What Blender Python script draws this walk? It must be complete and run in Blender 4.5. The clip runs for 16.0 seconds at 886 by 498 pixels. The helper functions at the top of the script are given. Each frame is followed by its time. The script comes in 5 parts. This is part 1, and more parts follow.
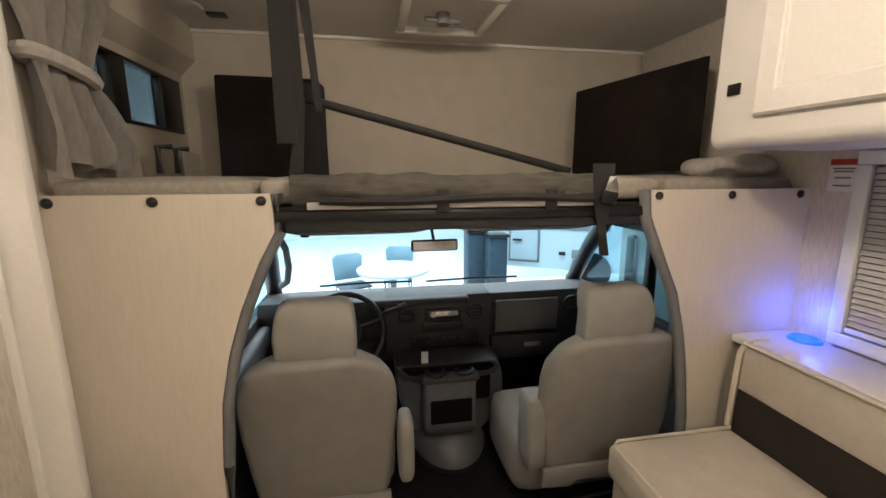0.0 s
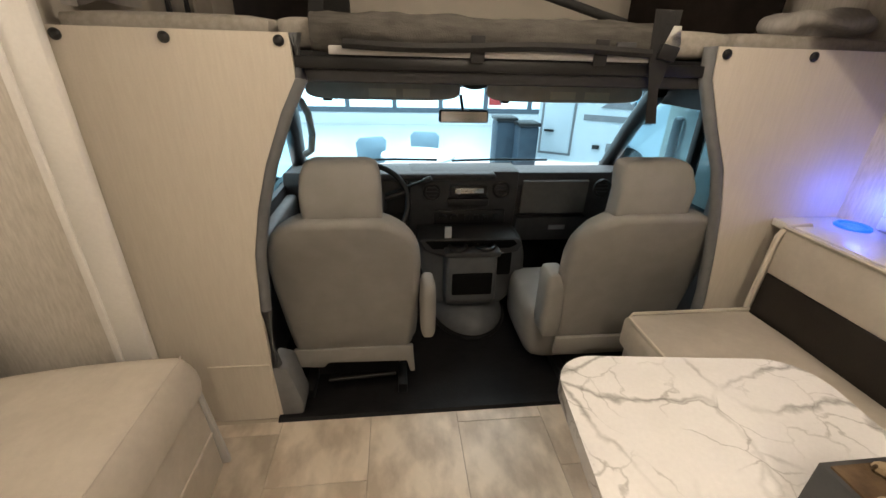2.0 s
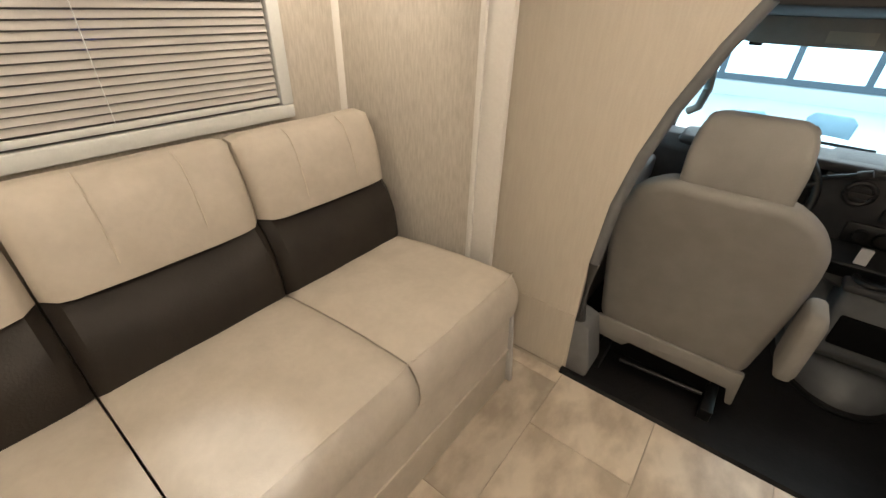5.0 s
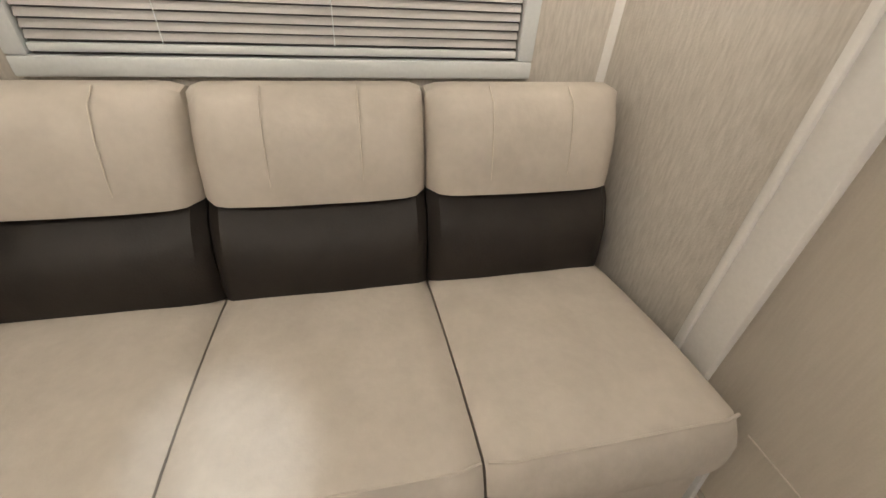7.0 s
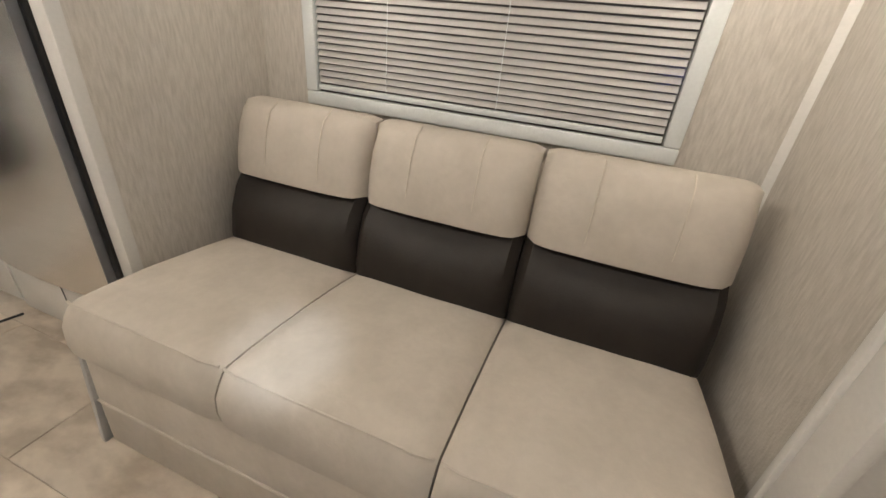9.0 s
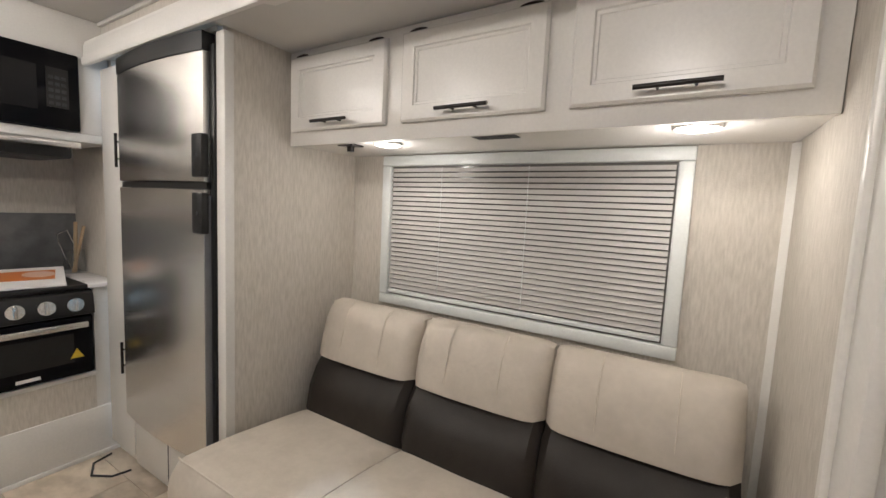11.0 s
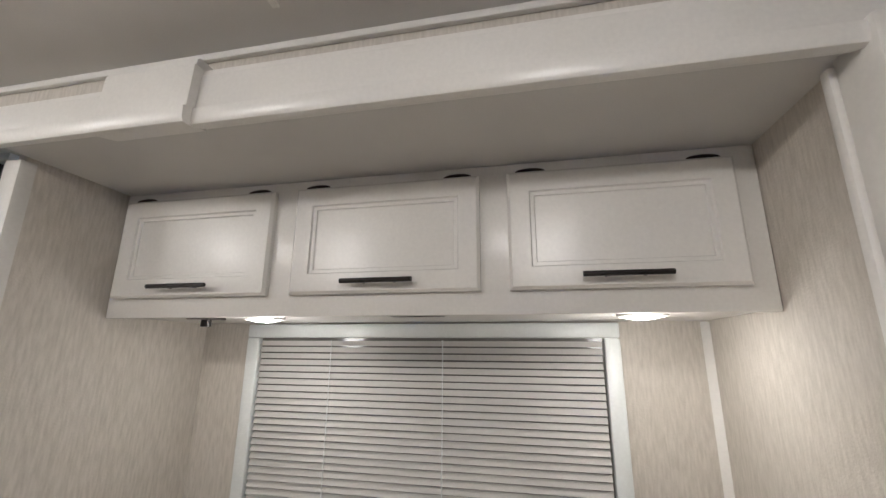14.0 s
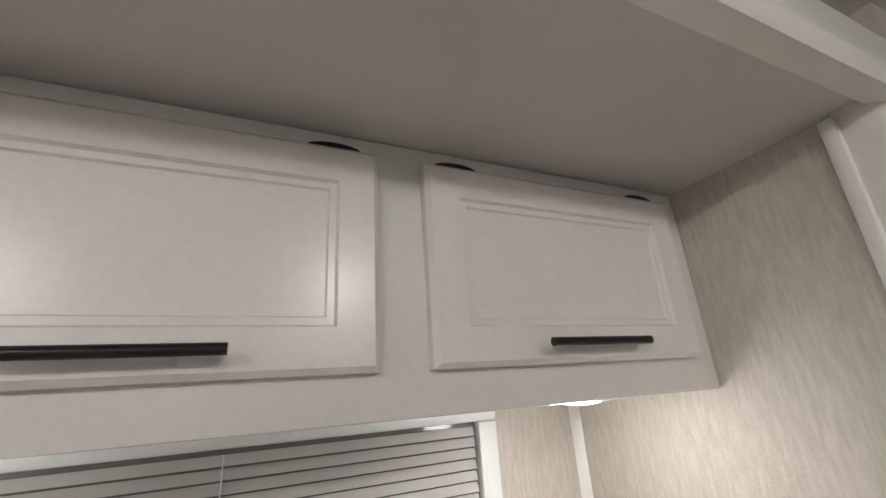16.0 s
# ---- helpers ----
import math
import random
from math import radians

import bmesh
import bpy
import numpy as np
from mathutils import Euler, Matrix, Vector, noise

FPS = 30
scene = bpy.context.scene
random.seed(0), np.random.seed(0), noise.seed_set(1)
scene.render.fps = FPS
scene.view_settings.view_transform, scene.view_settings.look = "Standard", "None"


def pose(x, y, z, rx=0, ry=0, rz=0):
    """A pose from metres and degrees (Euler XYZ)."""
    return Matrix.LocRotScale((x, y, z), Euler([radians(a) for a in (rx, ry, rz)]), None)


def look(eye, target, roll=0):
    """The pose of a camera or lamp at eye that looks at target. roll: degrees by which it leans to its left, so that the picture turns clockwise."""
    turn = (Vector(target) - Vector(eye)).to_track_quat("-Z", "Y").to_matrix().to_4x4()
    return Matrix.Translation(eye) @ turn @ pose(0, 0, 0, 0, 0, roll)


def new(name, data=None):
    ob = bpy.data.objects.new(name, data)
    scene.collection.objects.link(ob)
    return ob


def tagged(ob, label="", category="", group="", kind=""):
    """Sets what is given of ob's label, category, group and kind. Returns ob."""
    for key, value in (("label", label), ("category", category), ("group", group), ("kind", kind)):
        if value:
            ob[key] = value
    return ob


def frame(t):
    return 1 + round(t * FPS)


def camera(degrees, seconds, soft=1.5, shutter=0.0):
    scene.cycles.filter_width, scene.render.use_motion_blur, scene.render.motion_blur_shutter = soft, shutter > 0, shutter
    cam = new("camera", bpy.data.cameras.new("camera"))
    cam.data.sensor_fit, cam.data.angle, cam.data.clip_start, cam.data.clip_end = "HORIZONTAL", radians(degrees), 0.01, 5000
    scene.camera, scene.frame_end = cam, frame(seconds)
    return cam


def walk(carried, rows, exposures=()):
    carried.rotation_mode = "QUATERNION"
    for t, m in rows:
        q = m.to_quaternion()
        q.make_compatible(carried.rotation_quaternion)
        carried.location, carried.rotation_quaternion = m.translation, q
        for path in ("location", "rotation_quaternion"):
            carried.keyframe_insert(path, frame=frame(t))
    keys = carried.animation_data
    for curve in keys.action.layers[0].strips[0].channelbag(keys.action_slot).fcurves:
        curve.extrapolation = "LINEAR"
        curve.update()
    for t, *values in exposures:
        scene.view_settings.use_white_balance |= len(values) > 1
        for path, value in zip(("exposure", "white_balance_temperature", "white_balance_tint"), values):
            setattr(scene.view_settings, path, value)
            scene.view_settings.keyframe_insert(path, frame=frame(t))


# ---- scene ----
cam = camera(94.7, 16.0)
EXPOSURES = [(0, 0.06, 7000, 13), (2, 0.06, 6950, 12), (3.5, 0.03, 6850, 11), (5, 0.22, 6950, 12), (7.3, 0.12, 6150, 10), (8, 0.14, 6150, 10), (11, 0.02, 5850, 11), (12.5, 0.03, 5700, 11), (14.5, -0.24, 5600, 10), (16, -0.22, 5600, 11)]
PATH = [
    (0, (-0.001, -0.022, 1.433), (0.339, 1.914, 1.063), -0.1),
    (0.5, (-0.002, -0.025, 1.403), (0.354, 1.876, 0.893), 0.3),
    (1, (0.0, -0.018, 1.374), (0.36, 1.834, 0.71), 0.8),
    (1.5, (-0.002, -0.01, 1.345), (0.31, 1.808, 0.573), 1.1),
    (2, (-0.011, -0.012, 1.326), (0.203, 1.783, 0.471), 1.6),
    (2.5, (-0.024, -0.027, 1.295), (0.052, 1.75, 0.382), 1.9),
    (3, (-0.06, -0.05, 1.274), (-0.149, 1.7, 0.311), 2.0),
    (3.5, (-0.128, -0.07, 1.255), (-0.414, 1.639, 0.256), 2.1),
    (4, (-0.171, -0.066, 1.247), (-0.679, 1.575, 0.223), 1.9),
    (4.5, (-0.195, -0.029, 1.248), (-0.971, 1.497, 0.215), 2.0),
    (5, (-0.195, 0.026, 1.242), (-1.223, 1.388, 0.199), 1.8),
    (5.2, (-0.208, 0.045, 1.239), (-1.311, 1.34, 0.187), 2.0),
    (7.3, (-0.382, 0.443, 1.152), (-1.962, 0.655, -0.056), 4.8),
    (7.5, (-0.38, 0.491, 1.15), (-1.962, 0.577, -0.07), 5.4),
    (8, (-0.365, 0.556, 1.141), (-1.949, 0.376, -0.067), 6.3),
    (8.2, (-0.343, 0.572, 1.141), (-1.93, 0.292, -0.043), 6.3),
    (10.3, (-0.09, 0.843, 1.263), (-1.766, -0.115, 0.742), 3.8),
    (10.5, (-0.076, 0.861, 1.281), (-1.758, -0.131, 0.852), 3.4),
    (11, (-0.043, 0.887, 1.322), (-1.743, -0.15, 1.127), 2.7),
    (11.5, (-0.015, 0.894, 1.342), (-1.708, -0.171, 1.329), 2.8),
    (12, (0.008, 0.905, 1.361), (-1.675, -0.167, 1.491), 2.9),
    (12.5, (0.009, 0.915, 1.371), (-1.676, -0.135, 1.607), 3.0),
    (13, (-0.022, 0.904, 1.396), (-1.758, -0.027, 1.741), 2.8),
    (13.5, (-0.113, 0.787, 1.428), (-1.935, 0.079, 1.848), 1.9),
    (14, (-0.218, 0.624, 1.469), (-2.118, 0.219, 1.945), 0.4),
    (14.5, (-0.316, 0.556, 1.497), (-2.243, 0.445, 2.02), -1.0),
    (15, (-0.455, 0.503, 1.516), (-2.36, 0.69, 2.105), -2.3),
    (15.5, (-0.568, 0.455, 1.555), (-2.433, 0.885, 2.156), -2.8),
    (16, (-0.67, 0.385, 1.578), (-2.387, 1.19, 2.217), -3.9),
]
walk(cam, [(t, look(eye, target, roll)) for t, eye, target, roll in PATH], EXPOSURES)

# ---- light ----
world = bpy.data.worlds.new("world")
scene.world = world
world.use_nodes = True
world.node_tree.nodes["Background"].inputs[0].default_value = (0.75, 0.85, 1.0, 1)
world.node_tree.nodes["Background"].inputs[1].default_value = 0.25


def area(name, x, y, z, sx, sy, power, colour, rx=0, ry=0, rz=0):
    d = bpy.data.lights.new(name, "AREA")
    d.shape, d.size, d.size_y, d.energy, d.color = "RECTANGLE", sx, sy, power, colour
    ob = new(name, d)
    ob.matrix_world = pose(x, y, z, rx, ry, rz)
    return ob


WARM = (1.0, 0.88, 0.74)


CEIL = 2.12
for lx, ly, power in ((0.35, 0.75, 15.5), (0.35, -0.55, 15.5), (0.1, -1.2, 11)):
    d = bpy.data.lights.new("ceiling_lamp", "POINT")
    d.energy, d.color, d.shadow_soft_size = power, WARM, 0.05
    new("ceiling_lamp", d).location = (lx, ly, CEIL - 0.075)
for ly in (-0.09, 0.872):
    d = bpy.data.lights.new("cabinet_lamp", "POINT")
    d.energy, d.color, d.shadow_soft_size = 1.7, WARM, 0.04
    new("cabinet_lamp", d).location = (-1.225, ly, 1.49)
# added spot without a fixture: throws the pale pool on the middle seat
d = bpy.data.lights.new("seat_pool_spot", "SPOT")
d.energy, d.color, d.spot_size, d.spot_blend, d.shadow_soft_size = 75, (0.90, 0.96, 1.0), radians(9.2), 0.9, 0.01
new("seat_pool_spot", d).matrix_world = look((0.35, 0.75, CEIL - 0.03), (-0.765, 0.135, 0.5))
area("hall_lamp", 0.5, 7.0, 5.5, 9, 6, 2100, (0.8, 0.92, 1.0))
area("hall_lamp", -5.5, 1.0, 5.5, 4, 8, 600, (0.8, 0.92, 1.0))
d = bpy.data.lights.new("cup_holder_lamp", "POINT")
d.energy, d.color, d.shadow_soft_size = 0.9, (0.05, 0.12, 1.0), 0.03
new("cup_holder_lamp", d).location = (1.54, 1.13, 0.92)


# ---- materials ----
def mat(name, c1, c2=None, rough=0.5, metal=0.0, scale=(8, 8, 8), bump=0.05, fine=120, detail=4, gloss=0.5, emit=None, lo=0.35, hi=0.65):
    """Two colours mixed by a stretched noise, a finer grain, and a little relief."""
    m = bpy.data.materials.new(name)
    m.use_nodes = True
    nt = m.node_tree
    b = nt.nodes["Principled BSDF"]
    b.inputs["Roughness"].default_value, b.inputs["Metallic"].default_value = rough, metal
    b.inputs["Specular IOR Level"].default_value = gloss
    c2 = c2 or tuple(v * 0.88 for v in c1)
    tc = nt.nodes.new("ShaderNodeTexCoord")
    mp = nt.nodes.new("ShaderNodeMapping")
    mp.inputs["Scale"].default_value = scale
    nt.links.new(tc.outputs["Object"], mp.inputs["Vector"])
    n1 = nt.nodes.new("ShaderNodeTexNoise")
    n1.inputs["Scale"].default_value, n1.inputs["Detail"].default_value = 1.0, detail
    nt.links.new(mp.outputs[0], n1.inputs["Vector"])
    r = nt.nodes.new("ShaderNodeValToRGB")
    r.color_ramp.elements[0].position, r.color_ramp.elements[1].position = lo, hi
    r.color_ramp.elements[0].color, r.color_ramp.elements[1].color = (*c2, 1), (*c1, 1)
    nt.links.new(n1.outputs[0], r.inputs[0])
    n2 = nt.nodes.new("ShaderNodeTexNoise")
    n2.inputs["Scale"].default_value, n2.inputs["Detail"].default_value = fine, 3
    nt.links.new(tc.outputs["Object"], n2.inputs["Vector"])
    mx = nt.nodes.new("ShaderNodeMix")
    mx.data_type, mx.blend_type = "RGBA", "MULTIPLY"
    mx.inputs[0].default_value = 0.12
    nt.links.new(r.outputs[0], mx.inputs[6])
    nt.links.new(n2.outputs[0], mx.inputs[7])
    nt.links.new(mx.outputs[2], b.inputs["Base Color"])
    if bump:
        bp = nt.nodes.new("ShaderNodeBump")
        bp.inputs["Strength"].default_value, bp.inputs["Distance"].default_value = bump, 0.004
        nt.links.new(n2.outputs[0], bp.inputs["Height"])
        nt.links.new(bp.outputs[0], b.inputs["Normal"])
    if emit:
        b.inputs["Emission Color"].default_value = (*emit[:3], 1)
        b.inputs["Emission Strength"].default_value = emit[3]
    return m


def marble_mat():
    m = mat("marble", (0.86, 0.85, 0.84), (0.8, 0.79, 0.78), rough=0.22, bump=0)
    nt = m.node_tree
    b = nt.nodes["Principled BSDF"]
    src = b.inputs["Base Color"].links[0].from_socket
    tc = nt.nodes.new("ShaderNodeTexCoord")
    warp = nt.nodes.new("ShaderNodeTexNoise")
    warp.inputs["Scale"].default_value, warp.inputs["Detail"].default_value = 5, 6
    nt.links.new(tc.outputs["Object"], warp.inputs["Vector"])
    add = nt.nodes.new("ShaderNodeVectorMath")
    add.operation = "MULTIPLY_ADD"
    add.inputs[1].default_value = (0.22, 0.22, 0.22)
    nt.links.new(warp.outputs["Color"], add.inputs[0])
    nt.links.new(tc.outputs["Object"], add.inputs[2])
    for scale, width, dark in ((5.5, 0.05, 0.45), (11, 0.03, 0.62)):
        v = nt.nodes.new("ShaderNodeTexVoronoi")
        v.feature = "DISTANCE_TO_EDGE"
        v.inputs["Scale"].default_value = scale
        nt.links.new(add.outputs[0], v.inputs["Vector"])
        r = nt.nodes.new("ShaderNodeValToRGB")
        r.color_ramp.elements[0].color, r.color_ramp.elements[1].color = (dark, dark, dark * 0.98, 1), (1, 1, 1, 1)
        r.color_ramp.elements[1].position = width
        nt.links.new(v.outputs[0], r.inputs[0])
        mx = nt.nodes.new("ShaderNodeMix")
        mx.data_type, mx.blend_type = "RGBA", "MULTIPLY"
        patch = nt.nodes.new("ShaderNodeTexNoise")
        patch.inputs["Scale"].default_value = scale * 0.8
        nt.links.new(tc.outputs["Object"], patch.inputs["Vector"])
        pr = nt.nodes.new("ShaderNodeValToRGB")
        pr.color_ramp.elements[0].position, pr.color_ramp.elements[1].position = 0.42, 0.6
        nt.links.new(patch.outputs[0], pr.inputs[0])
        nt.links.new(pr.outputs[0], mx.inputs[0])
        nt.links.new(src, mx.inputs[6])
        nt.links.new(r.outputs[0], mx.inputs[7])
        src = mx.outputs[2]
    nt.links.new(src, b.inputs["Base Color"])
    return m


def tile_mat():
    m = mat("vinyl_tile", (0.72, 0.63, 0.515), (0.48, 0.405, 0.32), rough=0.45, scale=(9, 5, 5), bump=0.06, detail=10, fine=30, lo=0.4, hi=0.6)
    nt = m.node_tree
    b = nt.nodes["Principled BSDF"]
    src = b.inputs["Base Color"].links[0].from_socket
    oi = nt.nodes.new("ShaderNodeObjectInfo")
    mr = nt.nodes.new("ShaderNodeMapRange")
    mr.inputs[3].default_value, mr.inputs[4].default_value = 0.8, 1.15
    nt.links.new(oi.outputs["Random"], mr.inputs[0])
    hs = nt.nodes.new("ShaderNodeHueSaturation")
    nt.links.new(mr.outputs[0], hs.inputs["Value"])
    nt.links.new(src, hs.inputs["Color"])
    nt.links.new(hs.outputs[0], b.inputs["Base Color"])
    return m


def glass_mat(name, colour, rough=0.0):
    m = bpy.data.materials.new(name)
    m.use_nodes = True
    nt = m.node_tree
    nt.nodes.clear()
    out = nt.nodes.new("ShaderNodeOutputMaterial")
    mixn = nt.nodes.new("ShaderNodeMixShader")
    tr = nt.nodes.new("ShaderNodeBsdfTransparent")
    gl = nt.nodes.new("ShaderNodeBsdfGlossy")
    tr.inputs[0].default_value = (*colour, 1)
    gl.inputs["Roughness"].default_value = 0.02 + rough
    mixn.inputs[0].default_value = 0.06
    nt.links.new(tr.outputs[0], mixn.inputs[1])
    nt.links.new(gl.outputs[0], mixn.inputs[2])
    nt.links.new(mixn.outputs[0], out.inputs[0])
    return m


PAPER = mat("wall_paper", (0.655, 0.61, 0.545), (0.53, 0.49, 0.43), rough=0.65, scale=(130, 130, 20), bump=0.25, fine=220, lo=0.3, hi=0.65)
PANEL = mat("panel_board", (0.66, 0.60, 0.51), (0.625, 0.565, 0.478), rough=0.55, scale=(130, 130, 12), bump=0.1, fine=200)
WHITE = mat("white_paint", (0.80, 0.78, 0.74), (0.77, 0.75, 0.71), rough=0.27, scale=(3, 3, 3), bump=0.02)
TRIM = mat("white_trim", (0.82, 0.80, 0.76), (0.78, 0.76, 0.72), rough=0.3, scale=(4, 4, 4), bump=0.02)
CEILM = mat("ceiling_board", (0.70, 0.68, 0.65), (0.67, 0.65, 0.62), rough=0.6, scale=(4, 4, 4), bump=0.1, fine=300)
SLIDEC = mat("slide_ceiling_board", (0.68, 0.665, 0.64), (0.65, 0.635, 0.61), rough=0.55, scale=(5, 5, 5), bump=0.08, fine=300)
BUNKW = mat("bunk_lining", (0.52, 0.475, 0.405), (0.48, 0.44, 0.375), rough=0.8, scale=(10, 10, 10), bump=0.2, fine=250)
LEATHER = mat("beige_vinyl", (0.59, 0.535, 0.462), (0.53, 0.48, 0.412), rough=0.5, scale=(11, 11, 11), bump=0.22, fine=55, gloss=0.3)
DARKV = mat("brown_vinyl", (0.027, 0.0215, 0.0175), (0.020, 0.016, 0.013), rough=0.5, scale=(12, 12, 12), bump=0.15, fine=180, gloss=0.3)
PIPING = mat("cream_piping", (0.68, 0.62, 0.52), rough=0.5)
SEATC = mat("grey_seat_cloth", (0.255, 0.245, 0.23), (0.235, 0.225, 0.21), rough=0.9, scale=(14, 14, 14), bump=0.25, fine=420, gloss=0.15)
MATTC = mat("grey_mattress_cloth", (0.36, 0.33, 0.29), (0.30, 0.275, 0.24), rough=0.9, scale=(60, 60, 60), bump=0.5, fine=320, gloss=0.15)
NET = mat("dark_rolled_cloth", (0.085, 0.079, 0.07), (0.052, 0.048, 0.042), rough=0.85, scale=(14, 60, 60), bump=0.5, fine=260, gloss=0.2)
CURT = mat("curtain_cloth", (0.50, 0.475, 0.44), (0.42, 0.40, 0.37), rough=0.9, scale=(70, 70, 20), bump=0.5, fine=350, gloss=0.15)
BLACK = mat("black_plastic", (0.008, 0.008, 0.008), (0.006, 0.006, 0.006), rough=0.42, bump=0.05)
STRAP = mat("black_webbing", (0.012, 0.011, 0.010), (0.008, 0.0075, 0.007), rough=0.8, scale=(90, 90, 90), bump=0.4, fine=400)
# near-black colour carries the shade of console openings built as solid blocks
RECESS_SHADE = mat("recess_shade", (0.004, 0.004, 0.004), rough=0.9, bump=0, gloss=0.1)
BOARD = mat("dark_board", (0.016, 0.011, 0.009), (0.011, 0.008, 0.006), rough=0.8, scale=(20, 20, 20), gloss=0.15)
RUBBER = mat("rubber_mat", (0.009, 0.009, 0.0095), (0.005, 0.005, 0.0055), rough=0.65, scale=(14, 14, 14), bump=0.3, gloss=0.2)
DASH = mat("dark_grey_dash", (0.042, 0.042, 0.044), (0.034, 0.034, 0.036), rough=0.6, scale=(30, 30, 30), bump=0.3, fine=380)
CABGREY = mat("cab_grey_plastic", (0.17, 0.175, 0.18), (0.145, 0.15, 0.155), rough=0.6, scale=(20, 20, 20), bump=0.2, fine=300)
VISOR = mat("visor_vinyl", (0.52, 0.51, 0.49), (0.47, 0.46, 0.44), rough=0.7, scale=(25, 25, 25), bump=0.2, fine=260)
STEEL = mat("brushed_steel", (0.80, 0.785, 0.76), (0.76, 0.745, 0.72), rough=0.27, metal=1.0, scale=(3, 3, 90), bump=0.02, fine=40)
CHROME = mat("chrome", (0.75, 0.75, 0.75), rough=0.15, metal=1.0, bump=0)
BRONZE = mat("dark_bronze", (0.022, 0.018, 0.016), (0.016, 0.013, 0.012), rough=0.32, metal=0.4, bump=0)
BGLASS = mat("black_glass", (0.006, 0.006, 0.007), (0.005, 0.005, 0.006), rough=0.08, bump=0, gloss=0.08)
SLAT = mat("blind_slat", (0.56, 0.545, 0.515), (0.52, 0.505, 0.48), rough=0.6, scale=(6, 6, 6), bump=0.05)
WINF = mat("window_frame_white", (0.80, 0.83, 0.82), (0.76, 0.79, 0.78), rough=0.3, bump=0.01)
SLATE = mat("grey_backsplash", (0.17, 0.17, 0.17), (0.12, 0.12, 0.12), rough=0.45, scale=(14, 14, 14), bump=0.1)
MARBLE, TILE = marble_mat(), tile_mat()
PAPERW = mat("paper_white", (0.8, 0.79, 0.77), rough=0.6, bump=0)
ORANGE = mat("orange_print", (0.62, 0.19, 0.045), rough=0.5, bump=0)
RED = mat("red_print", (0.55, 0.06, 0.05), rough=0.5, bump=0)
YELLOW = mat("yellow_print", (0.75, 0.52, 0.03), rough=0.5, bump=0)
GREYP = mat("grey_print", (0.22, 0.22, 0.23), rough=0.6, bump=0)
LEAF = mat("leaf", (0.045, 0.12, 0.03), (0.03, 0.08, 0.02), rough=0.45, scale=(20, 20, 20))
BARK = mat("bark", (0.16, 0.10, 0.05), (0.09, 0.055, 0.03), rough=0.9, scale=(40, 40, 40), bump=0.5)
PLANTER = mat("planter_grey", (0.06, 0.062, 0.065), (0.045, 0.046, 0.048), rough=0.6, bump=0.1)
SPOON = mat("spoon_wood", (0.52, 0.38, 0.23), (0.42, 0.30, 0.18), rough=0.6, scale=(40, 40, 6))
LAMPM = mat("lamp_lens", (0.9, 0.85, 0.75), rough=0.4, bump=0, emit=(1.0, 0.88, 0.72, 34))
BLUEG = mat("blue_lens", (0.02, 0.10, 0.7), rough=0.3, bump=0, emit=(0.0, 0.10, 1.0, 1.3))
SKYL = mat("skylight_dome", (0.8, 0.84, 0.9), rough=0.4, bump=0, emit=(0.8, 0.88, 1.0, 0.3))
HALLW = mat("hall_wall", (0.75, 0.78, 0.8), (0.7, 0.73, 0.75), rough=0.8, scale=(0.4, 0.4, 0.4), bump=0)
HALLF = mat("hall_floor", (0.62, 0.66, 0.68), (0.55, 0.58, 0.6), rough=0.3, scale=(0.7, 0.7, 0.7), bump=0)
TRUCKW = mat("van_white", (0.62, 0.68, 0.72), (0.58, 0.64, 0.68), rough=0.3, bump=0)
BIN = mat("blue_bin", (0.035, 0.06, 0.085), (0.028, 0.048, 0.07), rough=0.6)
HALLG = mat("hall_window_glow", (0.8, 0.85, 0.9), rough=0.6, bump=0, emit=(0.8, 0.92, 1.0, 2.4))
MULL = mat("steel_mullion", (0.10, 0.13, 0.16), rough=0.5, bump=0)
GLASS = glass_mat("windscreen_glass", (0.60, 0.84, 0.93))
DGLASS = glass_mat("tinted_glass", (0.35, 0.42, 0.44))
CLEAR = glass_mat("clear_glass", (0.9, 0.92, 0.92))


# ---- mesh helpers ----
def part(name, bm, material, parent=None, label="", smooth=True):
    me = bpy.data.meshes.new(name)
    bm.normal_update()
    bm.to_mesh(me)
    bm.free()
    me.materials.append(material)
    if smooth:
        me.polygons.foreach_set("use_smooth", [True] * len(me.polygons))
        me.set_sharp_from_angle(angle=radians(38))
    ob = new(name, me)
    if parent:
        ob.parent = parent
        ob.matrix_parent_inverse = parent.matrix_world.inverted()
    if label:
        ob["label"] = label
    return ob


def thing(name, at, label, category, group="", kind=""):
    ob = new(name)
    ob.empty_display_size = 0.1
    ob.location = at
    ob.matrix_world = Matrix.Translation(at)
    return tagged(ob, label, category, group, kind)


def solid(name, bm, material, label, category="", group="", kind=""):
    return tagged(part(name, bm, material), label, category, group, kind)


def box(x0, x1, y0, y1, z0, z1, bevel=0.0, seg=2, bm=None):
    t = bmesh.new()
    bmesh.ops.create_cube(t, size=1, matrix=Matrix.LocRotScale(((x0 + x1) / 2, (y0 + y1) / 2, (z0 + z1) / 2), None, (abs(x1 - x0), abs(y1 - y0), abs(z1 - z0))))
    if bevel:
        bmesh.ops.bevel(t, geom=t.edges[:], offset=bevel, segments=seg, profile=0.5, affect="EDGES")
    return join(bm, t)


def join(bm, t, m=None):
    if m is not None:
        t.transform(m)
    if bm is None:
        return t
    me = bpy.data.meshes.new("tmp")
    t.to_mesh(me)
    t.free()
    bm.from_mesh(me)
    bpy.data.meshes.remove(me)
    return bm


